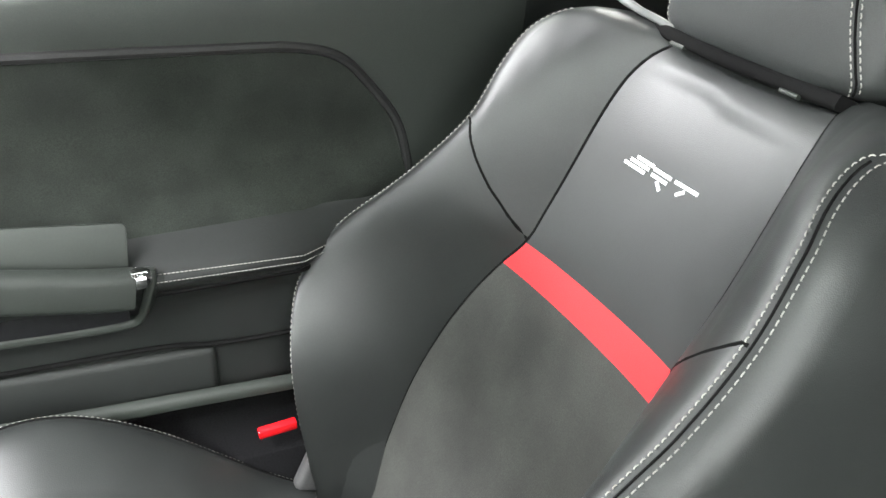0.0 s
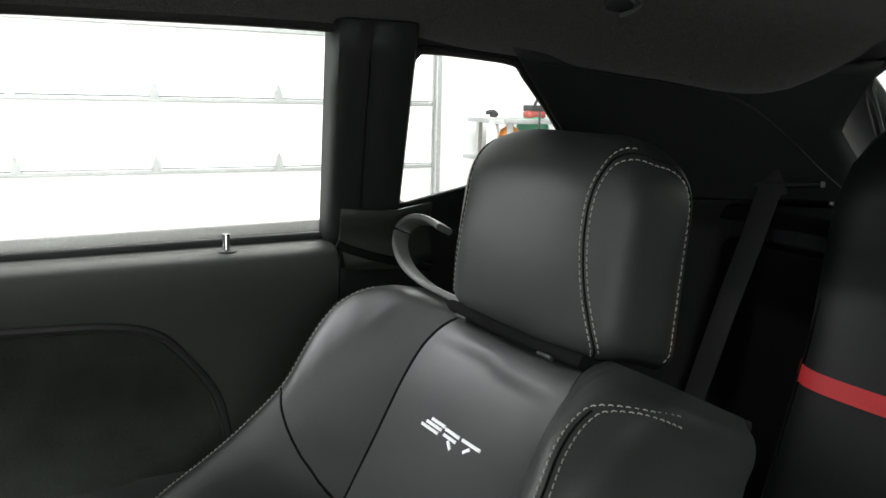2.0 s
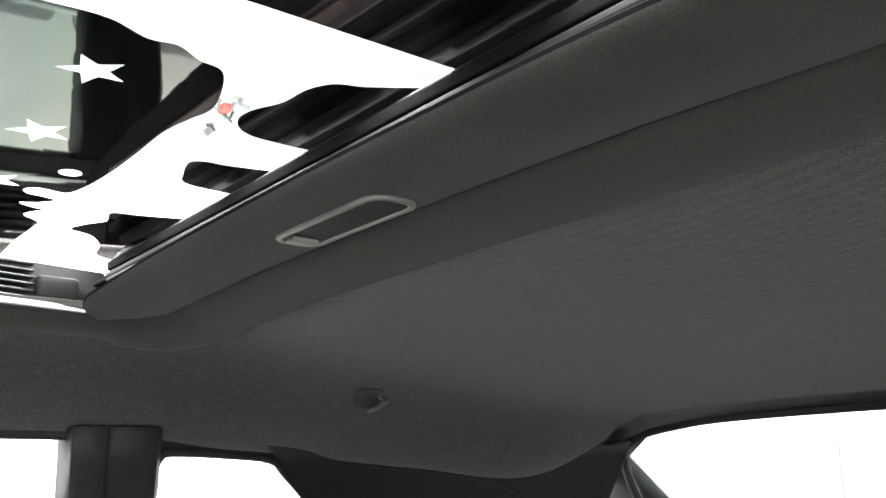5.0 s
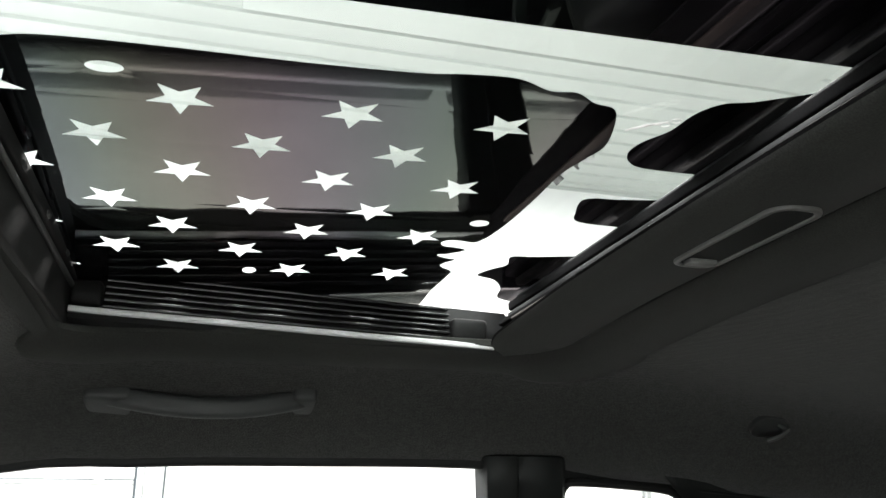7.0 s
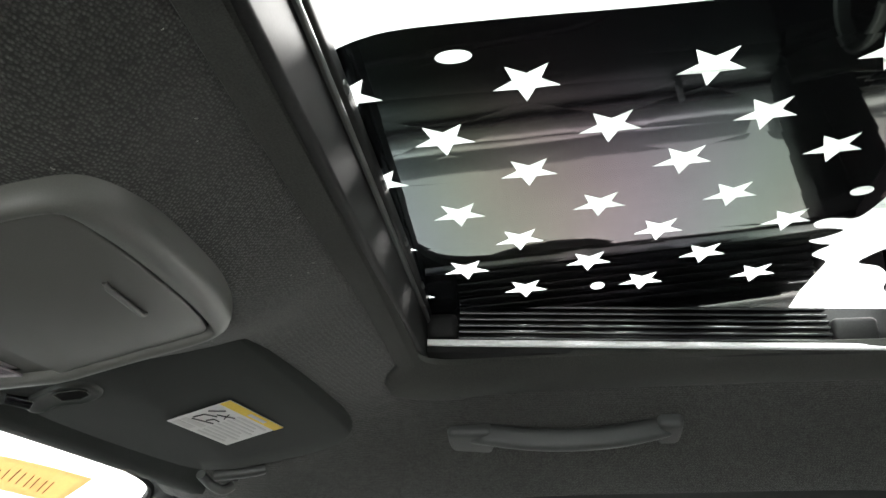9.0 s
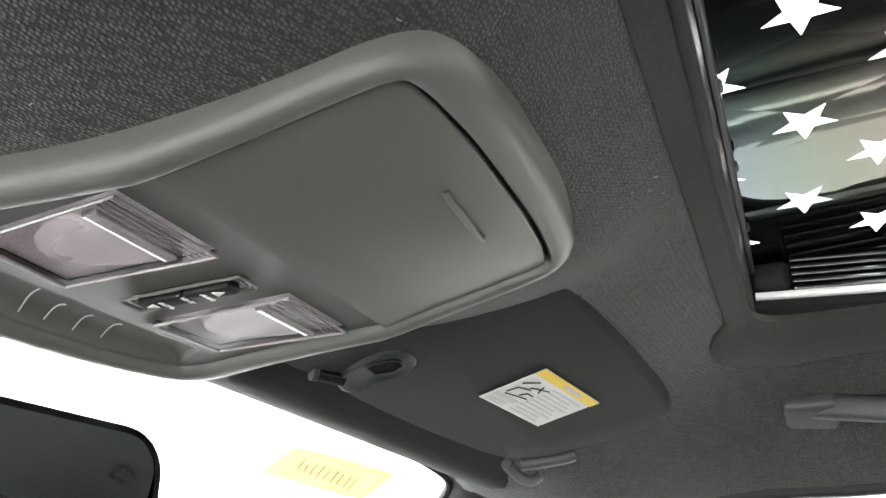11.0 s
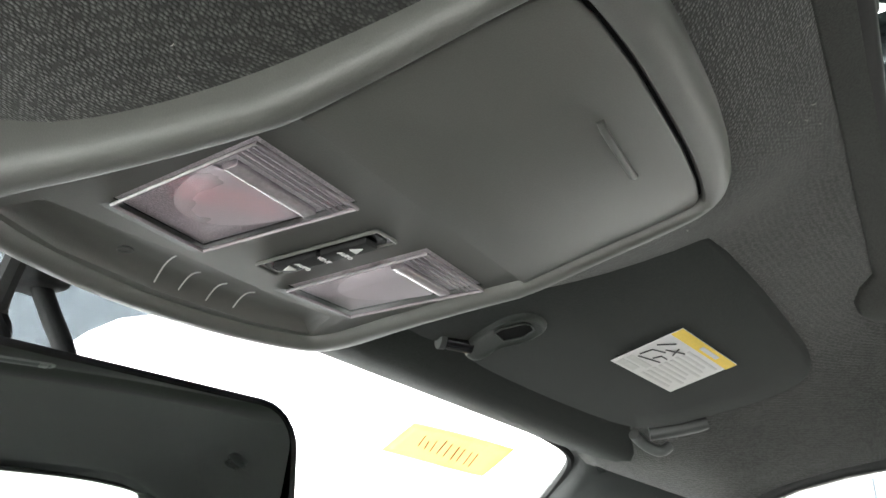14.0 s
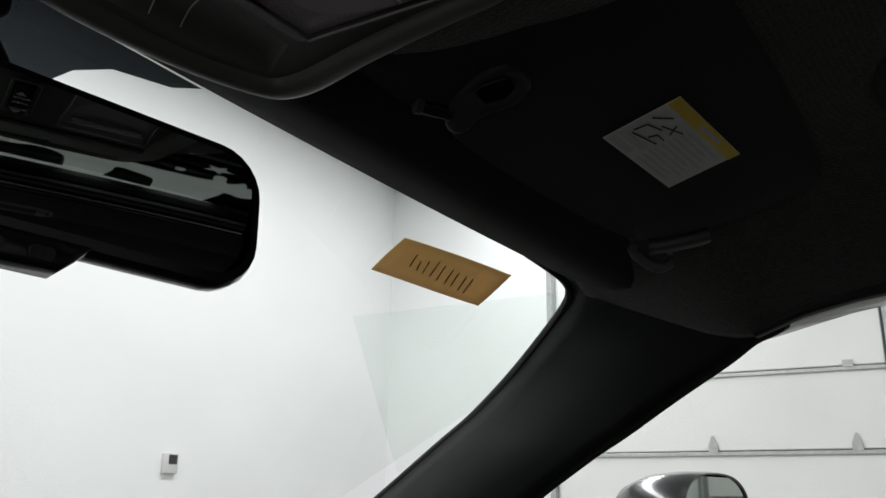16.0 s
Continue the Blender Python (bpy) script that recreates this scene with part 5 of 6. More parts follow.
grip = part("shade_grip", sweep_bm([(GX + p[1], GY + p[0], gz) for p in rrect(0.128, 0.034, 0.012, 5)], rrect(0.005, 0.0045, 0.0015, 2), closed=True), GRIPGREY, shade, "recessed grey grip")
part("grip_floor", slab_bm(rrect(0.124, 0.030, 0.010), pose(GX, GY, gz - 0.0008, 0, 0, 90), 0.0006), TRIM, grip, smooth=False)
part("grip_end", box_bm((GX - 0.011, GY + 0.046, gz - 0.004), (GX + 0.011, GY + 0.057, gz - 0.0005), 0.001), GRIPGREY, grip)

# ---- overhead console ----
con = thing("overhead_console", (-0.16, CY, 1.28), "grey overhead console with two reading lamps and a glasses bin", "console")


def slope_at(x0, z0, k):
    """A plane through (x0, z0) that rises by k towards the rear."""
    return Matrix(((1, 0, 0, 0), (0, 1, 0, CY), (k, 0, 1, z0 - k * x0), (0, 0, 0, 1)))


CF, CR = slope_at(-0.13, 1.2672, 0.045), slope_at(-0.13, 1.2672, 0.24)     # its flat front face, and the bin's face rising to the rear


def on_con(x, y, z=0.0):
    """A place on the console's face; y from the car's centre line."""
    return (CF if x < -0.13 else CR) @ Vector((x, y, z))


def both_sides(pts):
    """A closed outline from its half with y > 0, which runs from the rear to the front."""
    return pts + [(x, -y) for x, y in pts[::-1] if abs(y) > 1e-6]


rim_out = both_sides([(-0.0160, 0.03), (-0.0185, 0.058), (-0.0225, 0.077), (-0.0315, 0.0905), (-0.050, 0.0980), (-0.10, 0.1010), (-0.16, 0.107), (-0.21, 0.115), (-0.25, 0.1245), (-0.270, 0.124), (-0.283, 0.115), (-0.295, 0.085), (-0.303, 0.05), (-0.307, 0.015)])
rim_in = both_sides([(-0.0320, 0.03), (-0.0340, 0.063), (-0.0365, 0.0795), (-0.0408, 0.0855), (-0.058, 0.0868), (-0.10, 0.0880), (-0.155, 0.0915), (-0.205, 0.098), (-0.245, 0.105), (-0.262, 0.1055), (-0.272, 0.100), (-0.282, 0.075), (-0.288, 0.045), (-0.291, 0.015)])
rim_out = [(p.x, p.y) for p in smooth_path([(x, y, 0) for x, y in rim_out], 5, True)]
rim_in = [(p.x, p.y) for p in smooth_path([(x, y, 0) for x, y in rim_in], 5, True)]
rows = []
for f, z in ((0.16, 0.034), (0.08, 0.012), (0.02, 0.005), (0.03, 0.001), (0.14, -0.0025), (0.38, -0.0045), (0.68, -0.0045), (0.88, -0.003), (1.0, 0.0005), (1.02, 0.003)):
    rows.append([on_con(a[0] + (b[0] - a[0]) * f, a[1] + (b[1] - a[1]) * f, z) for a, b in zip(rim_out, rim_in)])
housing = part("housing", grid_bm(rows, close=True), CONSOLE, con, "grey plastic console rim")
LENSES = (((-0.149, -0.086), (-0.149, -0.026), (-0.228, -0.028), (-0.225, -0.080)), ((-0.149, 0.029), (-0.149, 0.085), (-0.226, 0.081), (-0.229, 0.031)))
POCKET = [(-0.247, -0.094), (-0.243, -0.03), (-0.243, 0.03), (-0.240, 0.082), (-0.268, 0.099), (-0.280, 0.06), (-0.2855, 0.0), (-0.282, -0.06), (-0.270, -0.098)]
front = [p for p in rim_in if p[0] < -0.131]
front.sort(key=lambda p: math.atan2(p[1], -(p[0] + 0.131)))
front = [(-0.1305, -0.0935)] + front + [(-0.1305, 0.0935)]
bm = bmesh.new()
edges = []
for loop in (front, POCKET) + LENSES:
    vs = [bm.verts.new((x, y, 0)) for x, y in loop]
    edges += [bm.edges.new((vs[i], vs[(i + 1) % len(vs)])) for i in range(len(vs))]
bmesh.ops.triangle_fill(bm, use_beauty=True, use_dissolve=False, edges=edges, normal=(0, 0, -1))
for v in bm.verts:
    v.co = CF @ Vector((v.co.x, v.co.y, 0.0015))
part("face_plate", bm, CONSOLE, con, "grey console face", smooth=False)
# scooped button shelf along the front edge
mid = [(sum(x for x, y in POCKET) / len(POCKET)), (sum(y for x, y in POCKET) / len(POCKET))]
rows = []
for f, z in ((0.0, 0.0015), (0.10, 0.004), (0.30, 0.0065), (0.60, 0.0075)):
    rows.append([CF @ Vector((x + (mid[0] - x) * f, y + (mid[1] - y) * f * 0.35, z + (0.002 if x < -0.26 and f > 0.05 else 0))) for x, y in POCKET])
bm = grid_bm(rows, close=True)
bm.faces.new([v for v in bm.verts][-len(POCKET):])
shelf = part("button_shelf", bm, CONSOLE, con, "scooped grey button shelf")
for y0, y1, x0, x1 in ((-0.0235, -0.006, -0.249, -0.281), (-0.003, 0.008, -0.254, -0.279), (0.015, 0.027, -0.254, -0.279), (0.032, 0.043, -0.251, -0.275)):
    pts = [CF @ Vector((x0 + (x1 - x0) * f, y0 + (y1 - y0) * f, 0.0030 + 0.0028 * math.sin(math.pi * f))) for f in steps(0, 1, 5)]
    part("button_edge", tube_bm(pts, 0.0004, 5), LEDGE, shelf)
part("call_mark", sweep_bm([CF @ Vector((-0.268 + 0.0035 * math.cos(t), -0.036 + 0.0035 * math.sin(t), 0.0062)) for t in steps(0, 2 * math.pi, 12)[:-1]], ring(0.0005, 4), closed=True), TRIM_PALE, shelf)
# bin door at the rear
bin_half = [(-0.0330, 0.03), (-0.0350, 0.063), (-0.0375, 0.0787), (-0.0415, 0.0845), (-0.058, 0.0858), (-0.10, 0.0870), (-0.128, 0.0888)]
bin_pts = both_sides(bin_half)
part("bin_gap", slab_bm([(x + (0.0013 if x > -0.04 else -0.0008 if x < -0.12 else 0), y * 1.006) for x, y in bin_pts], CR @ pose(0, 0, 0.0008), 0.0005), SEAM, con, smooth=False)
bin_door = part("bin_door", slab_bm(bin_pts, CR @ pose(0, 0, -0.0020), 0.0028, 0.0010), CONSOLE, con, "smooth grey glasses bin lid")
part("bin_grip", sweep_bm([on_con(-0.0520 - 0.0018 * f, -0.0132 + 0.0477 * f, -0.0024 - 0.0016 * min(1.0, 14 * f, 14 * (1 - f))) for f in (0.0, 0.03, 0.08, 0.3, 0.5, 0.7, 0.92, 0.97, 1.0)], rrect(0.0030, 0.0030, 0.0013, 3)), CONSOLE, bin_door, "small raised grip bar")
# reading lamps: a bright moulded bowl behind a ribbed lens
for q in LENSES:
    A, B, C, D = (Vector((x, y, 0)) for x, y in q)

    def in_lens(a, b, z=0.0):
        """a: across, 0 to 1; b: from the rear edge to the front edge."""
        p = (A.lerp(B, a)).lerp(D.lerp(C, a), b)
        return on_con(p.x, p.y, z)

    lamp_part = part("reading_lamp", grid_bm([[in_lens(a, f, 0.0030) for a in steps(-0.02, 1.02, 8)] for f in steps(-0.02, 1.02, 8)]), LENSDOT, con, "clear ribbed reading lamp over a bright bowl")
    bowl = [[in_lens(0.5 + 0.44 * k * math.cos(t), 0.34 + 0.48 * k * math.sin(t), 0.0006 + 0.0020 * (1 - k ** 2.5)) for t in steps(0, math.pi, 24)] for k in (1.0, 0.95, 0.88, 0.75, 0.55, 0.3, 0.04)]
    part("bowl", grid_bm(bowl), LENSRIB, lamp_part, "bright reflector bowl")
    part("lens_pane", grid_bm([[in_lens(a, f, -0.0015) for a in (0.0, 1.0)] for f in (0.0, 1.0)]), LENS, lamp_part, smooth=False)
    part("lens_rim", tube_bm([in_lens(a, f, -0.0014) for a, f in ((0, 0), (1, 0), (1, 1), (0, 1))], 0.0009, 6, closed=True), LENSWHITE, lamp_part)
    for k in range(4):
        part("lens_rib", tube_bm([in_lens(0.03, 0.03 + 0.035 * k, -0.0008), in_lens(0.97, 0.03 + 0.035 * k, -0.0008)], 0.0006, 5), LENSWHITE, lamp_part)
    part("lens_bar", sweep_bm([in_lens(0.10, 0.24, -0.0006), in_lens(0.90, 0.24, -0.0006)], rrect(0.007, 0.003, 0.001, 2)), LENSWHITE, lamp_part)
    part("lamp_well", grid_bm([[in_lens(a, f, z) for a in (-0.02, 1.02)] for f, z in ((0.985, -0.0009), (1.10, 0.0008))]), TRIM_PALE, lamp_part, smooth=False)
# roof switch: along the car between the lamps
SW_AT = CF @ pose(-0.187, 0.004, 0, 0, 0, 0)
sw = part("roof_switch", slab_bm(rrect(0.060, 0.0115, 0.002), SW_AT @ pose(0, 0, -0.0008), 0.002), GLOSSBLACK, con, "black sunroof switch")
part("switch_bezel", sweep_bm([SW_AT @ Vector((x, y, -0.0010)) for x, y in rrect(0.066, 0.0150, 0.002)], ring(0.0010, 5), closed=True), CONSOLE, sw)
for k in (-1, 1):
    part("rocker", moved(box_bm((-0.0125, -0.0050, -0.0030), (0.0125, 0.0050, 0.001), 0.0018), SW_AT @ pose(0.0130 * k, 0, -0.001)), RUBBER, sw)
    part("arrow_mark", slab_bm([(0.0030 * k, 0.0), (-0.0022 * k, 0.0026), (-0.0022 * k, -0.0026)], SW_AT @ pose(0.0185 * k, -0.0012, -0.0047), 0.0005), PAPER, sw, smooth=False)
for body, x, size in (("AUTO", 0.0115, 0.0034), ("VENT", 0.0, 0.0036), ("AUTO", -0.0115, 0.0034)):
    word = bpy.data.curves.new("switch_word", "FONT")
    word.body, word.size, word.align_x, word.align_y, word.extrude = body, size, "CENTER", "CENTER", 0.0002
    word.materials.append(PAPER)
    text = link("switch_word", word, sw, "small white word " + body)
    text.matrix_basis = SW_AT @ Matrix(((0, 1, 0, x), (1, 0, 0, 0), (0, 0, -1, -0.0048 if x else -0.0042), (0, 0, 0, 1)))

# ---- sun visor ----
visor = thing("sun_visor", (-0.2, 0.32, 1.27), "dark cloth passenger sun visor folded up, with warning label", "sun visor")


def VZ(x, y):
    """The lower face of the folded visor, flatter towards the windscreen."""
    return 1.278 + (0.26 if x > -0.15 else 0.10) * (x + 0.15) - 0.08 * (y - 0.205)


v_out = [(-0.245, 0.045), (-0.246, 0.082), (-0.242, 0.106), (-0.231, 0.115), (-0.229, 0.126), (-0.232, 0.146), (-0.237, 0.168), (-0.226, 0.250), (-0.209, 0.335), (-0.194, 0.385), (-0.175, 0.405), (-0.14, 0.412), (-0.09, 0.425), (-0.058, 0.423), (-0.040, 0.405), (-0.036, 0.375), (-0.040, 0.305), (-0.047, 0.203), (-0.057, 0.092), (-0.064, 0.045), (-0.085, 0.030), (-0.15, 0.025), (-0.215, 0.028)]
v_loop = [(p.x, p.y) for p in smooth_path([(x, y, 0) for x, y in v_out], 4, True)]
vx, vy = -0.14, 0.22
rows = []
for k, z in ((0.965, 0.0), (0.985, 0.002), (1.0, 0.007), (1.0, 0.013), (0.98, 0.020)):
    rows.append([(vx + (x - vx) * k, vy + (y - vy) * k, VZ(x, y) + 0.0015 + z) for x, y in v_loop])
for k in (0.75, 0.5, 0.25, 0.05):
    rows.insert(0, [(vx + (x - vx) * k, vy + (y - vy) * k, VZ(vx + (x - vx) * k, vy + (y - vy) * k) + 0.0015) for x, y in v_loop])
panel = part("visor_panel", grid_bm(rows, close=True), VISORCLOTH, visor, "padded dark cloth visor panel")


def on_visor(x, y, z=0.0):
    return Vector((x, y, VZ(x, y) + z))


clip_out = [(p.x, p.y) for p in smooth_path([(x, y, 0) for x, y in ((-0.2315, 0.1455), (-0.2265, 0.1340), (-0.2145, 0.1205), (-0.1890, 0.1065), (-0.1735, 0.1050), (-0.1655, 0.1120), (-0.1655, 0.1290), (-0.1745, 0.1385), (-0.1880, 0.1430), (-0.2010, 0.1425), (-0.2110, 0.1455), (-0.2210, 0.1520), (-0.2290, 0.1530))], 4, True)]
cx, cy = -0.194, 0.129
b = grid_bm([[on_visor(cx + (x - cx) * k, cy + (y - cy) * k, z) for x, y in clip_out] for k, z in ((1.03, 0.004), (1.01, 0.000), (0.97, -0.0016), (0.90, -0.0020), (0.80, -0.0012), (0.5, -0.0010), (0.05, -0.0010))], close=True)
clip = part("visor_clip", b, DOORGREY, visor, "dark moulded visor pivot bracket")
slot = [(-0.1965, 0.1165), (-0.1900, 0.1125), (-0.1745, 0.1130), (-0.1715, 0.1175), (-0.1735, 0.1265), (-0.1835, 0.1325), (-0.1970, 0.1310)]
part("clip_slot", slab_bm(slot, Matrix(((1, 0, 0, 0), (0, 1, 0, 0), (0.10, -0.08, 1, 1.278 + 0.015 + 0.0164 - 0.0019), (0, 0, 0, 1))), 0.0008), SEAM, clip, "dark rectangular recess", smooth=False)
part("slot_rim", sweep_bm([on_visor(x, y, -0.0020) for x, y in slot], ring(0.0006, 6), closed=True), DOORGREY, clip)
pin = part("visor_pin", tube_bm([on_visor(-0.2335, 0.1130, 0.001), on_visor(-0.2205, 0.1300, -0.0005)], 0.0052, 12), GLOSSBLACK, visor, "black visor pivot pin")
part("pin_cap", tube_bm([on_visor(-0.2350, 0.1110, 0.001), on_visor(-0.2325, 0.1143, 0.001)], 0.0060, 12), HANDLEGREY, pin, "pale end of the pivot pin")
arm = part("visor_arm", tube_bm(smooth_path([(-0.196, 0.408, 1.2585), (-0.194, 0.420, 1.2535), (-0.187, 0.428, 1.2475), (-0.179, 0.4330, 1.2450), (-0.173, 0.4400, 1.2500)], 5), 0.0052, 10), TRIM_PALE, visor, "grey visor hinge arm")
part("hinge_base", sweep_bm([(-0.182, 0.409, 1.2575), (-0.170, 0.413, 1.2590), (-0.156, 0.417, 1.2610), (-0.142, 0.421, 1.2635), (-0.134, 0.424, 1.2660)], rrect(0.018, 0.012, 0.005)), HANDLEGREY, visor, "dark hinge base")
part("hinge_screw", tube_bm([(-0.166, 0.425, 1.2540), (-0.165, 0.422, 1.2600)], 0.0045), DARKSTEEL, arm)
# warning label
LA, LB, LD = Vector((-0.0965, 0.204)), Vector((-0.0815, 0.305)), Vector((-0.1505, 0.210))


def on_label(a, b, up=0.0):
    """a along the long side, b from the yellow edge forwards."""
    p = LA + (LB - LA) * a + (LD - LA) * b
    return Vector((p.x, p.y, VZ(LA.x, LA.y) + (VZ(LB.x, LB.y) - VZ(LA.x, LA.y)) * a + (VZ(LD.x, LD.y) - VZ(LA.x, LA.y)) * b - 0.0015 - up))


def label_bar(name, a0, a1, b0, b1, mat, up, parent):
    b = bmesh.new()
    low = [b.verts.new(on_label(a, q, up)) for a, q in ((a0, b0), (a1, b0), (a1, b1), (a0, b1))]
    high = [b.verts.new(on_label(a, q, up - 0.0004)) for a, q in ((a0, b0), (a1, b0), (a1, b1), (a0, b1))]
    b.faces.new(low)
    b.faces.new(high[::-1])
    for i in range(4):
        b.faces.new((low[i], low[(i + 1) % 4], high[(i + 1) % 4], high[i]))
    return part(name, b, mat, parent, smooth=False)


tag_ = label_bar("warning_label", 0, 1, 0, 1, PAPER, 0.0, visor)
tagged(tag_, "white and yellow warning label")
label_bar("yellow_band", 0, 1, 0, 0.16, YELLOW, 0.0005, tag_)
label_bar("band_word_bar", 0.42, 0.72, 0.05, 0.11, GREYINK, 0.0009, tag_)
for k in range(9):
    label_bar("text_bar", 0.40 + 0.012 * (k % 2), 0.93 - 0.06 * ((k * 5) % 3), 0.235 + 0.083 * k, 0.27 + 0.083 * k, GREYINK, 0.0005, tag_)
label_bar("text_block", 0.04, 0.30, 0.86, 0.955, GREYINK, 0.0005, tag_)
label_bar("text_block", 0.04, 0.36, 0.74, 0.82, GREYINK, 0.0005, tag_)
for pts in ([(0.08, 0.66), (0.10, 0.50), (0.24, 0.44)], [(0.24, 0.62), (0.27, 0.52), (0.36, 0.52)], [(0.10, 0.70), (0.36, 0.62)], [(0.20, 0.40), (0.40, 0.30)], [(0.28, 0.28), (0.34, 0.42)], [(0.06, 0.40), (0.18, 0.24)]):
    part("drawing_line", tube_bm([on_label(a, b, 0.0006) for a, b in pts], 0.00055, 5), BLACKINK, tag_)

# ---- rear-view mirror ----
rv = thing("rear_view_mirror", (-0.33, -0.11, 1.22), "black rear-view mirror on a windscreen stalk", "mirror")
mr, mo = Vector((0.2326, 0.9718, -0.0384)).normalized(), Vector((0.9701, -0.2301, 0.0776)).normalized()
mu = mo.cross(mr).normalized()
MM = Matrix(((mr.x, mu.x, mo.x, -0.317), (mr.y, mu.y, mo.y, -0.0887), (mr.z, mu.z, mo.z, 1.1933), (0, 0, 0, 1)))     # its glass: across, up, and out of its face
mw, mh = 0.268, 0.082
rows = []
for d, z in ((0.010, 0.0045), (0.002, 0.0035), (-0.001, -0.002), (-0.001, -0.012), (0.006, -0.026), (0.022, -0.034)):
    rows.append([MM @ Vector((x, y, -z)) for x, y in rrect(mw - 2 * d, mh - 2 * d, 0.026 - d * 0.4, 6)])
rows2 = [[MM @ Vector((x, y, z)) for x, y in rrect(mw - 2 * d, mh - 2 * d, max(0.006, 0.028 - d), 6)] for d, z in ((0.007, -0.002), (0.002, -0.003), (0.0, -0.008), (0.0, -0.016), (0.006, -0.028), (0.022, -0.036))]
bm = grid_bm(rows2, close=True)
bm.faces.new([v for v in bm.verts][-len(rows2[0]):])
part("mirror_housing", bm, GLOSSBLACK, rv, "satin black mirror housing")
MG = MM @ pose(0, 0, -0.0064, 6.4, 0, 0)     # the glass is turned down a little inside its housing
part("mirror_glass", slab_bm(rrect(mw - 0.014, mh - 0.013, 0.023, 6), MG, 0.002), MIRROR, rv, "mirror reflecting the rear of the cabin", smooth=False)
chin = [(-0.046, -0.037), (0.046, -0.037), (0.041, -0.043), (0.031, -0.0525), (-0.031, -0.0525), (-0.041, -0.043)]
lip = part("mirror_chin", slab_bm(chin, MM @ pose(0, 0, -0.020), 0.018, 0.003), GLOSSBLACK, rv, "black button strip under the mirror")
for x in (-0.022, 0.0, 0.022):
    part("mirror_button", slab_bm(rrect(0.011, 0.006, 0.002), MM @ pose(x, -0.0465, -0.002), 0.0015), HANDLEGREY, lip)
foot = Vector(screen(0.03, CY - 0.002)) + Vector((0.004, 0, -0.006))
part("mirror_stalk", tube_bm(smooth_path([MM @ Vector((0.006, 0.012, -0.034)), MM @ Vector((0.006, 0.044, -0.038)), foot.lerp(MM @ Vector((0.004, 0.05, -0.04)), 0.45), foot], 5), 0.0058, 12), RUBBER, rv, "black mirror stalk")
part("stalk_foot", moved(box_bm((-0.016, -0.012, -0.006), (0.016, 0.012, 0.010), 0.005, 3), Matrix.Translation(foot)), RUBBER, rv)
part("mirror_cable", tube_bm(smooth_path([MM @ Vector((-0.030, 0.020, -0.034)), MM @ Vector((-0.034, 0.050, -0.030)), Vector((-0.36, -0.115, 1.255)), Vector((-0.345, -0.118, 1.282))], 5), 0.006), RUBBER, rv)

# ---- grab handle, coat hook ----
grab = thing("grab_handle", (0.15, 0.5, 1.30), "dark plastic grab handle above the passenger door", "grab handle")
pts = smooth_path([(0.065, 0.482, 1.311), (0.095, 0.468, 1.304), (0.14, 0.461, 1.297), (0.185, 0.459, 1.295), (0.23, 0.461, 1.298), (0.27, 0.469, 1.306), (0.295, 0.482, 1.314)], 5)
part("grip_bar", sweep_bm(pts, rrect(0.017, 0.024, 0.008)), HANDLEGREY, grab)
for x, w in ((0.078, 0.025), (0.290, 0.014)):
    part("mounting_cap", moved(box_bm((-w, -0.028, -0.014), (w, 0.034, 0.014), 0.007, 3), pose(x, 0.486, 1.306 + 0.006 * (x > 0.2), -18)), HANDLEGREY, grab)
hook = thing("coat_hook", (0.90, 0.42, 1.29), "small grey plastic coat hook on the roof lining", "coat hook")
hm = pose(0.886, 0.443, roof_z(0.886, 0.443) - 0.001, -36, 0, 0)
part("hook_base", slab_bm([(p[0], p[1]) for p in rrect(0.05, 0.036, 0.016, 6)], hm @ pose(0, 0, -0.006), 0.008, 0.002), HANDLEGREY, hook)
part("hook_arm", sweep_bm(smooth_path([hm @ Vector((0.014, -0.006, -0.004)), hm @ Vector((0.014, -0.010, -0.016)), hm @ Vector((0.006, -0.004, -0.022)), hm @ Vector((-0.006, 0.008, -0.020))], 5), rrect(0.010, 0.005, 0.002)), TRIM_PALE, hook)

# ---- note on the windscreen ----
note = thing("paper_note", (-0.38, 0.39, 1.255), "yellow paper note with writing seen from behind, stuck on the windscreen", "note")
NA, NB, ND = Vector((-0.377, 0.320, 1.2705)), Vector((-0.334, 0.450, 1.2605)), Vector((-0.423, 0.335, 1.2490))
e1, e2 = NB - NA, ND - NA
nn = e1.cross(e2).normalized()
rows = [[NA + e1 * a + e2 * b + nn * (0.0018 * math.sin(3 * a + 2 * b)) for a in steps(0, 1, 10)] for b in steps(0, 1, 5)]
shell("paper", rows, NOTE, note, 0.0006)
for k, (a, lean, lo, hi) in enumerate(((0.20, 0.05, 0.30, 0.62), (0.27, -0.02, 0.42, 0.66), (0.33, 0.04, 0.36, 0.68), (0.40, 0.07, 0.28, 0.70), (0.47, -0.03, 0.34, 0.72), (0.55, 0.05, 0.36, 0.74), (0.61, -0.04, 0.38, 0.74), (0.69, 0.03, 0.40, 0.78), (0.75, 0.03, 0.40, 0.80))):
    for side in (-1, 1):
        part("writing_bar", tube_bm([NA + e1 * (a + 0.03 * f) + e2 * (lo + (hi - lo) * f) + nn * (0.0018 * math.sin(3 * (a + 0.03 * f) + 2 * (lo + (hi - lo) * f)) + 0.0004 * side) for f in (0, 0.5, 1)], 0.0006, 5), NOTEINK, note)

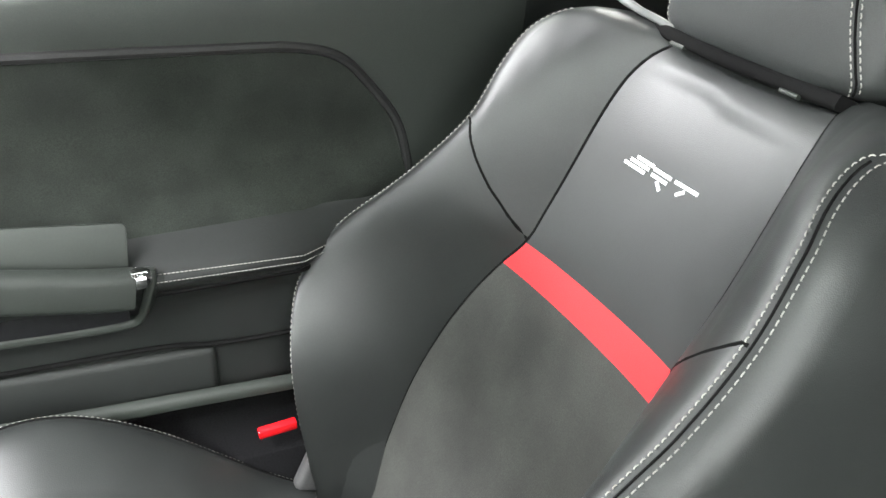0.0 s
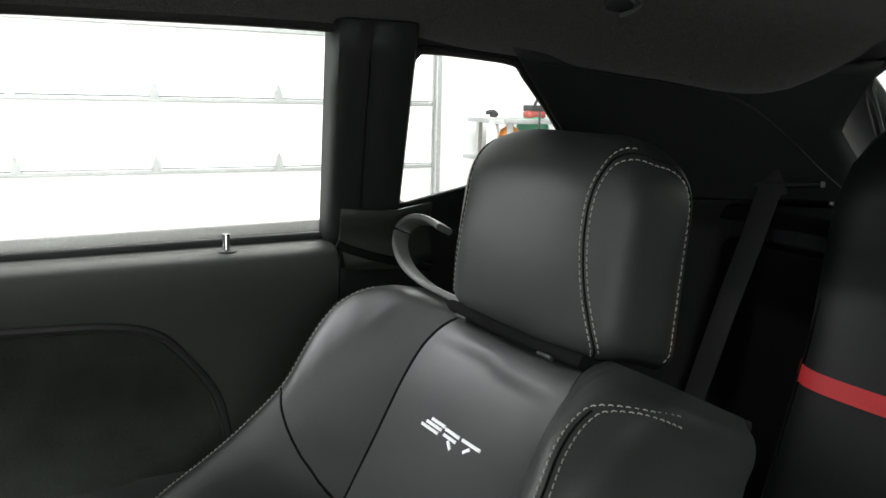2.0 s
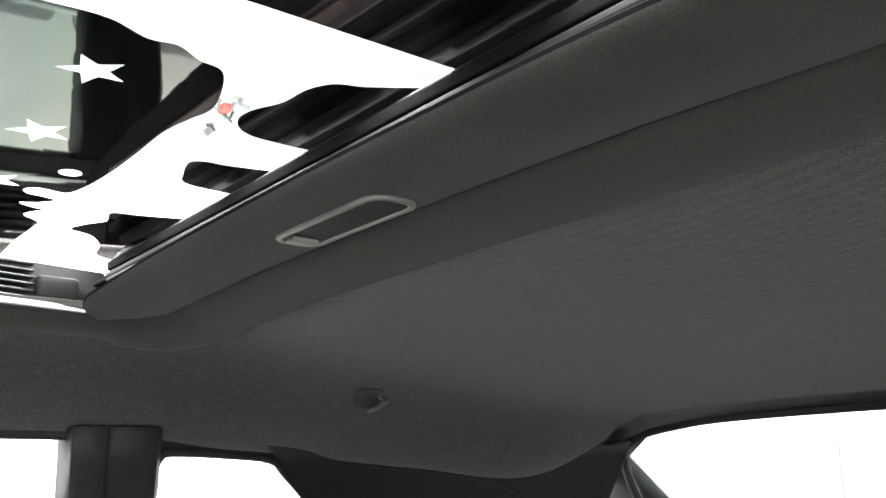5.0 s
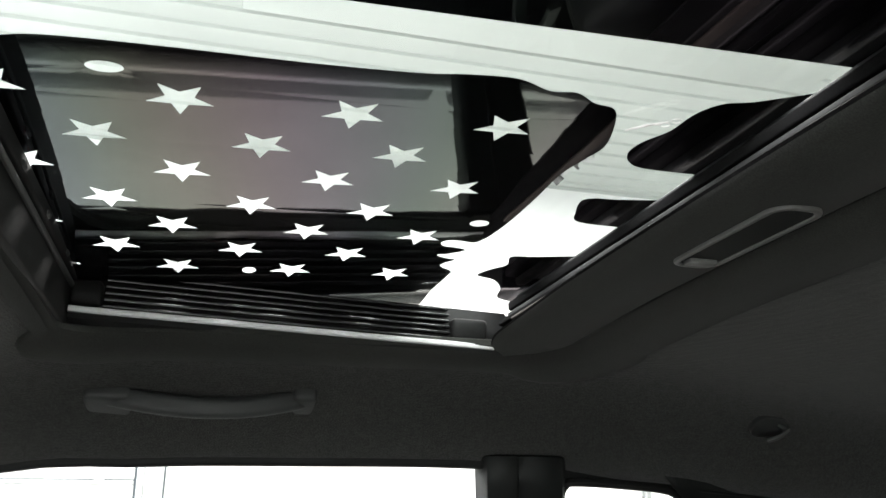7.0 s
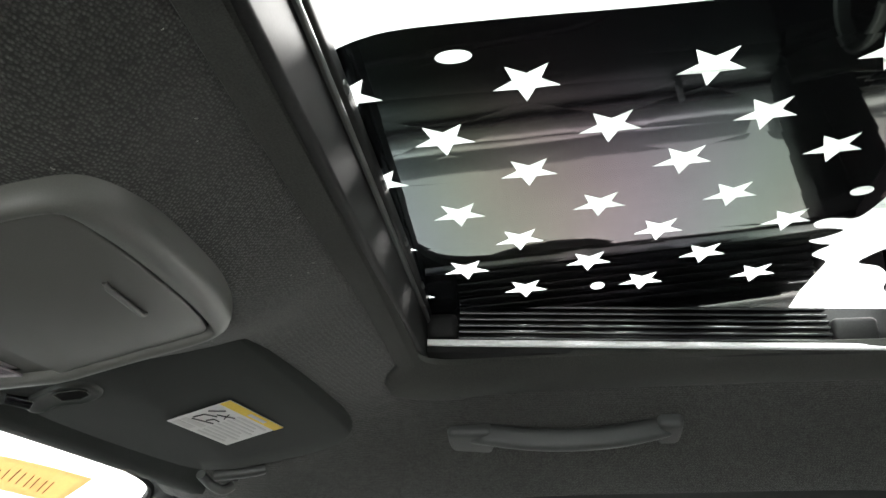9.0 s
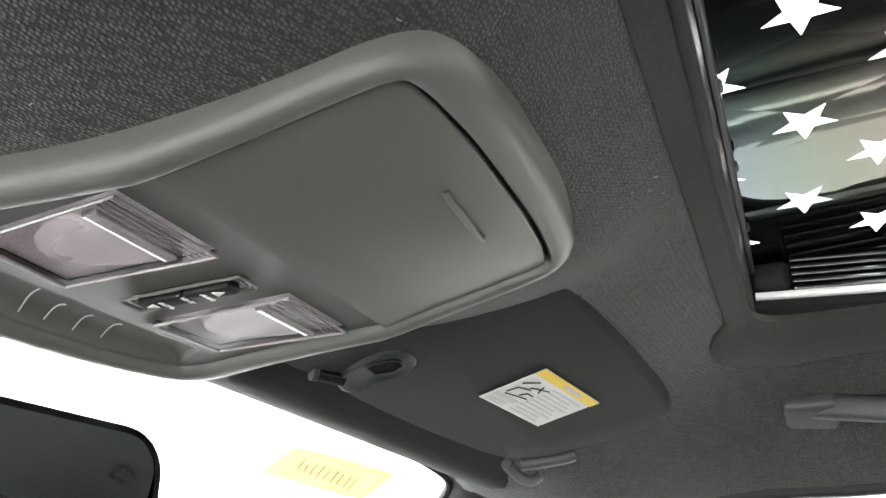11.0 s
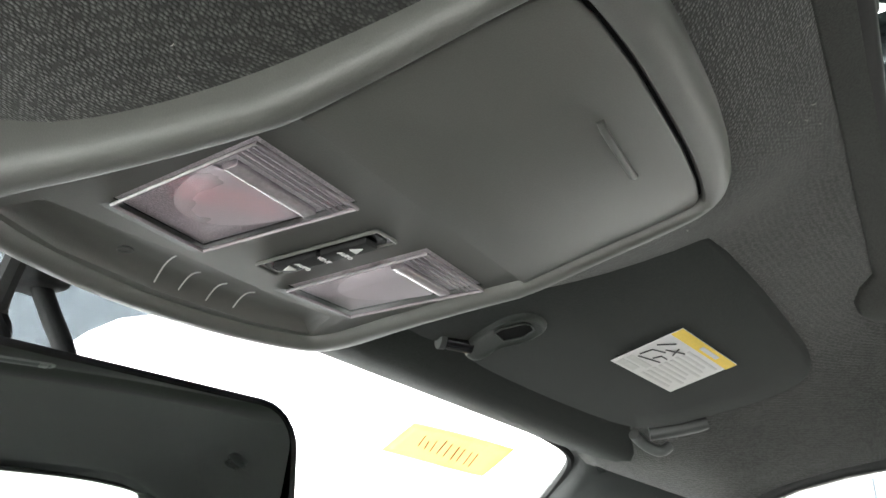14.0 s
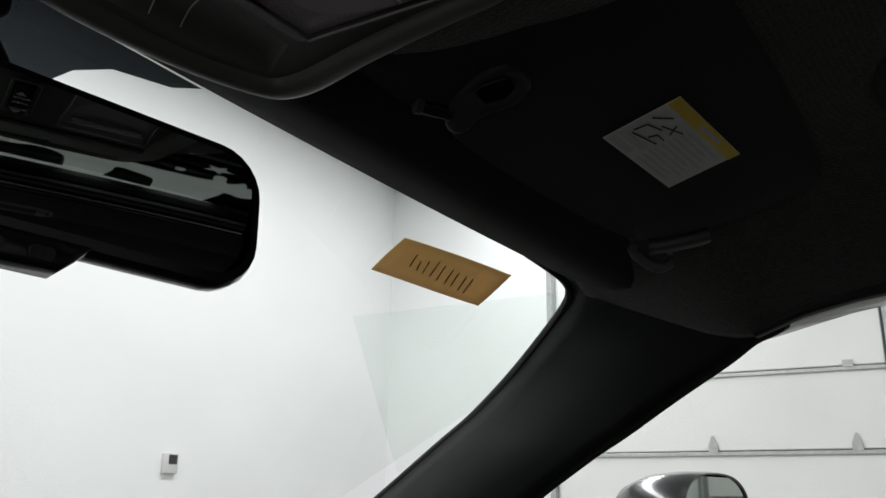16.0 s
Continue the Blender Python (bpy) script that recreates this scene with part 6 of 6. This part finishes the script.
# specks of lint caught in the roof lining
rng = random.Random(5)
bm = bmesh.new()
for k in range(110):
    x, y = rng.uniform(-0.22, 0.02), rng.uniform(-0.5, 0.05)
    z = roof_z(x, y) - 0.0008
    a = rng.uniform(0, 6.28)
    l = rng.uniform(0.0005, 0.0016)
    tube_bm([(x - l * math.cos(a), y - l * math.sin(a), z), (x, y, z - 0.0003), (x + l * math.cos(a), y + l * math.sin(a), z)], 0.00028, 4, bm)
part("lint", bm, THREAD, headliner, "pale specks of lint", kind="stuff")

# ---- garage clutter seen through the windows ----
BX, BZ = 4.21, 0.93
tb = thing("workbench", (BX + 0.8, 5.65, 0), "grey steel workbench against the white wall", "workbench")
part("bench_top", box_bm((BX, 5.65, BZ), (BX + 1.65, 6.25, BZ + 0.04), 0.005), STEEL, tb)
for x, y in ((BX + 0.1, 5.70), (BX + 0.1, 6.20), (BX + 1.55, 5.70), (BX + 1.55, 6.20)):
    part("leg", box_bm((x - 0.02, y - 0.02, 0), (x + 0.02, y + 0.02, BZ)), STEEL, tb, smooth=False)
part("lower_shelf", box_bm((BX - 0.05, 5.67, 0.60), (BX + 1.6, 6.23, 0.63)), STEEL, tb, smooth=False)


def bottle(name, at, r, h, mat, label):
    b = thing(name, at, label, "bottle")
    x, y, z = at
    prof = ((r, 0), (r, h * 0.6), (r * 0.8, h * 0.72), (r * 0.35, h * 0.8), (r * 0.35, h * 0.9))
    part("body", grid_bm([[(x + q * math.cos(t), y + q * math.sin(t), z + zz) for t in steps(0, 2 * math.pi, 14)[:-1]] for q, zz in prof], close=True), mat, b)
    part("cap", box_bm((x - r * 0.45, y - r * 0.45, z + h * 0.88), (x + r * 0.45, y + r * 0.45, z + h), 0.005), BLACKINK, b)
    return b


sb = bottle("spray_bottle", (BX + 0.02, 5.85, 0.63), 0.055, 0.40, PAPER, "white spray bottle on the bench shelf")
part("trigger", tube_bm(smooth_path([(BX - 0.05, 5.85, 1.02), (BX + 0.02, 5.85, 1.03), (BX + 0.06, 5.85, 1.00)], 4), 0.018), BLACKINK, sb)
bottle("jug", (BX + 0.20, 5.85, 0.63), 0.10, 0.34, ORANGE, "orange plastic jug on the bench shelf")
jug = bottle("jug", (BX + 0.52, 5.95, 0.63), 0.15, 0.46, GREEN, "teal plastic jug on the bench shelf")
tool = thing("power_tool", (BX + 0.5, 5.95, BZ + 0.04), "small red and black power tool on the workbench", "power tool")
part("tool_body", box_bm((BX + 0.42, 5.87, BZ + 0.04), (BX + 0.62, 5.99, BZ + 0.11), 0.03, 3), TOOLRED, tool)
part("tool_handle", tube_bm(smooth_path([(BX + 0.50, 5.93, BZ + 0.10), (BX + 0.54, 5.93, BZ + 0.20), (BX + 0.60, 5.93, BZ + 0.22), (BX + 0.63, 5.93, BZ + 0.10)], 5), 0.014), BLACKINK, tool)
part("tool_cord", tube_bm(smooth_path([(BX + 0.44, 5.75, BZ + 0.10), (BX + 0.36, 5.63, BZ + 0.06), (BX + 0.34, 5.62, BZ - 0.15), (BX + 0.33, 5.63, BZ - 0.38)], 6), 0.010), BLACKINK, tool)
can = thing("canister", (BX + 1.0, 5.95, BZ + 0.04), "dark green canister on the workbench", "canister")
part("body", grid_bm([[(BX + 1.0 + r * math.cos(t), 5.95 + r * math.sin(t), BZ + z) for t in steps(0, 2 * math.pi, 16)[:-1]] for r, z in ((0.09, 0.041), (0.10, 0.05), (0.10, 0.22), (0.07, 0.26), (0.01, 0.27))], close=True), GREEN, can)
cart = thing("storage_box", (BX + 1.3, 5.95, BZ + 0.04), "small yellow and grey storage box on the workbench", "box")
part("box_body", box_bm((BX + 1.16, 5.85, BZ + 0.041), (BX + 1.5, 6.05, BZ + 0.20), 0.015), STEEL, cart)
part("box_lid", box_bm((BX + 1.15, 5.84, BZ + 0.202), (BX + 1.51, 6.06, BZ + 0.26), 0.02), YELLOW, cart)
th = thing("thermostat", (-4.49, 3.80, 1.25), "small white wall thermostat with dark display", "thermostat")
part("case", box_bm((ROOM_X[0], 3.74, 1.19), (ROOM_X[0] + 0.03, 3.86, 1.32), 0.006), PAPER, th)
part("display", box_bm((ROOM_X[0] + 0.029, 3.775, 1.25), (ROOM_X[0] + 0.034, 3.845, 1.31)), BLACKINK, th, smooth=False)
OX, OY = 2.92, 5.45
op = thing("door_opener", (OX, OY, 3.95), "grey ceiling-hung door opener with a small red cover", "door opener")
part("motor_case", box_bm((OX - 0.10, OY - 0.02, 3.93), (OX + 0.06, OY + 0.22, 4.03), 0.03), STEEL, op)
part("red_cover", box_bm((OX - 0.03, OY - 0.12, 3.97), (OX + 0.05, OY - 0.022, 4.04), 0.02), TOOLRED, op)
part("junction_box", box_bm((OX + 0.10, OY - 0.05, 4.03), (OX + 0.24, OY + 0.06, 4.10), 0.01), STEEL, op)
part("drive_wheel", tube_bm([(OX - 0.02, OY + 0.19, 3.92), (OX + 0.02, OY + 0.19, 3.88)], 0.045, 14), DARKSTEEL, op)
part("cable", tube_bm(smooth_path([(OX + 0.02, OY - 0.05, 3.96), (OX + 0.09, OY - 0.02, 3.93), (OX + 0.11, OY + 0.05, 3.98), (OX + 0.12, OY, 4.04)], 5), 0.012), DARKSTEEL, op)
for x, y in ((OX - 0.05, OY + 0.1), (OX + 0.03, OY + 0.1), (OX + 0.17, OY)):
    part("hanger", box_bm((x - 0.012, y - 0.012, 4.02), (x + 0.012, y + 0.012, ROOM_Z)), STEEL, op, smooth=False)
# unseen housings that go with the added lamps
for (lx, ly), sx, sy, watts, tint in LAMPS:
    fx = thing("strip_light", (lx, ly, ROOM_Z - 0.05), "long ceiling light, added to light the garage", "ceiling light", "garage strip lights")
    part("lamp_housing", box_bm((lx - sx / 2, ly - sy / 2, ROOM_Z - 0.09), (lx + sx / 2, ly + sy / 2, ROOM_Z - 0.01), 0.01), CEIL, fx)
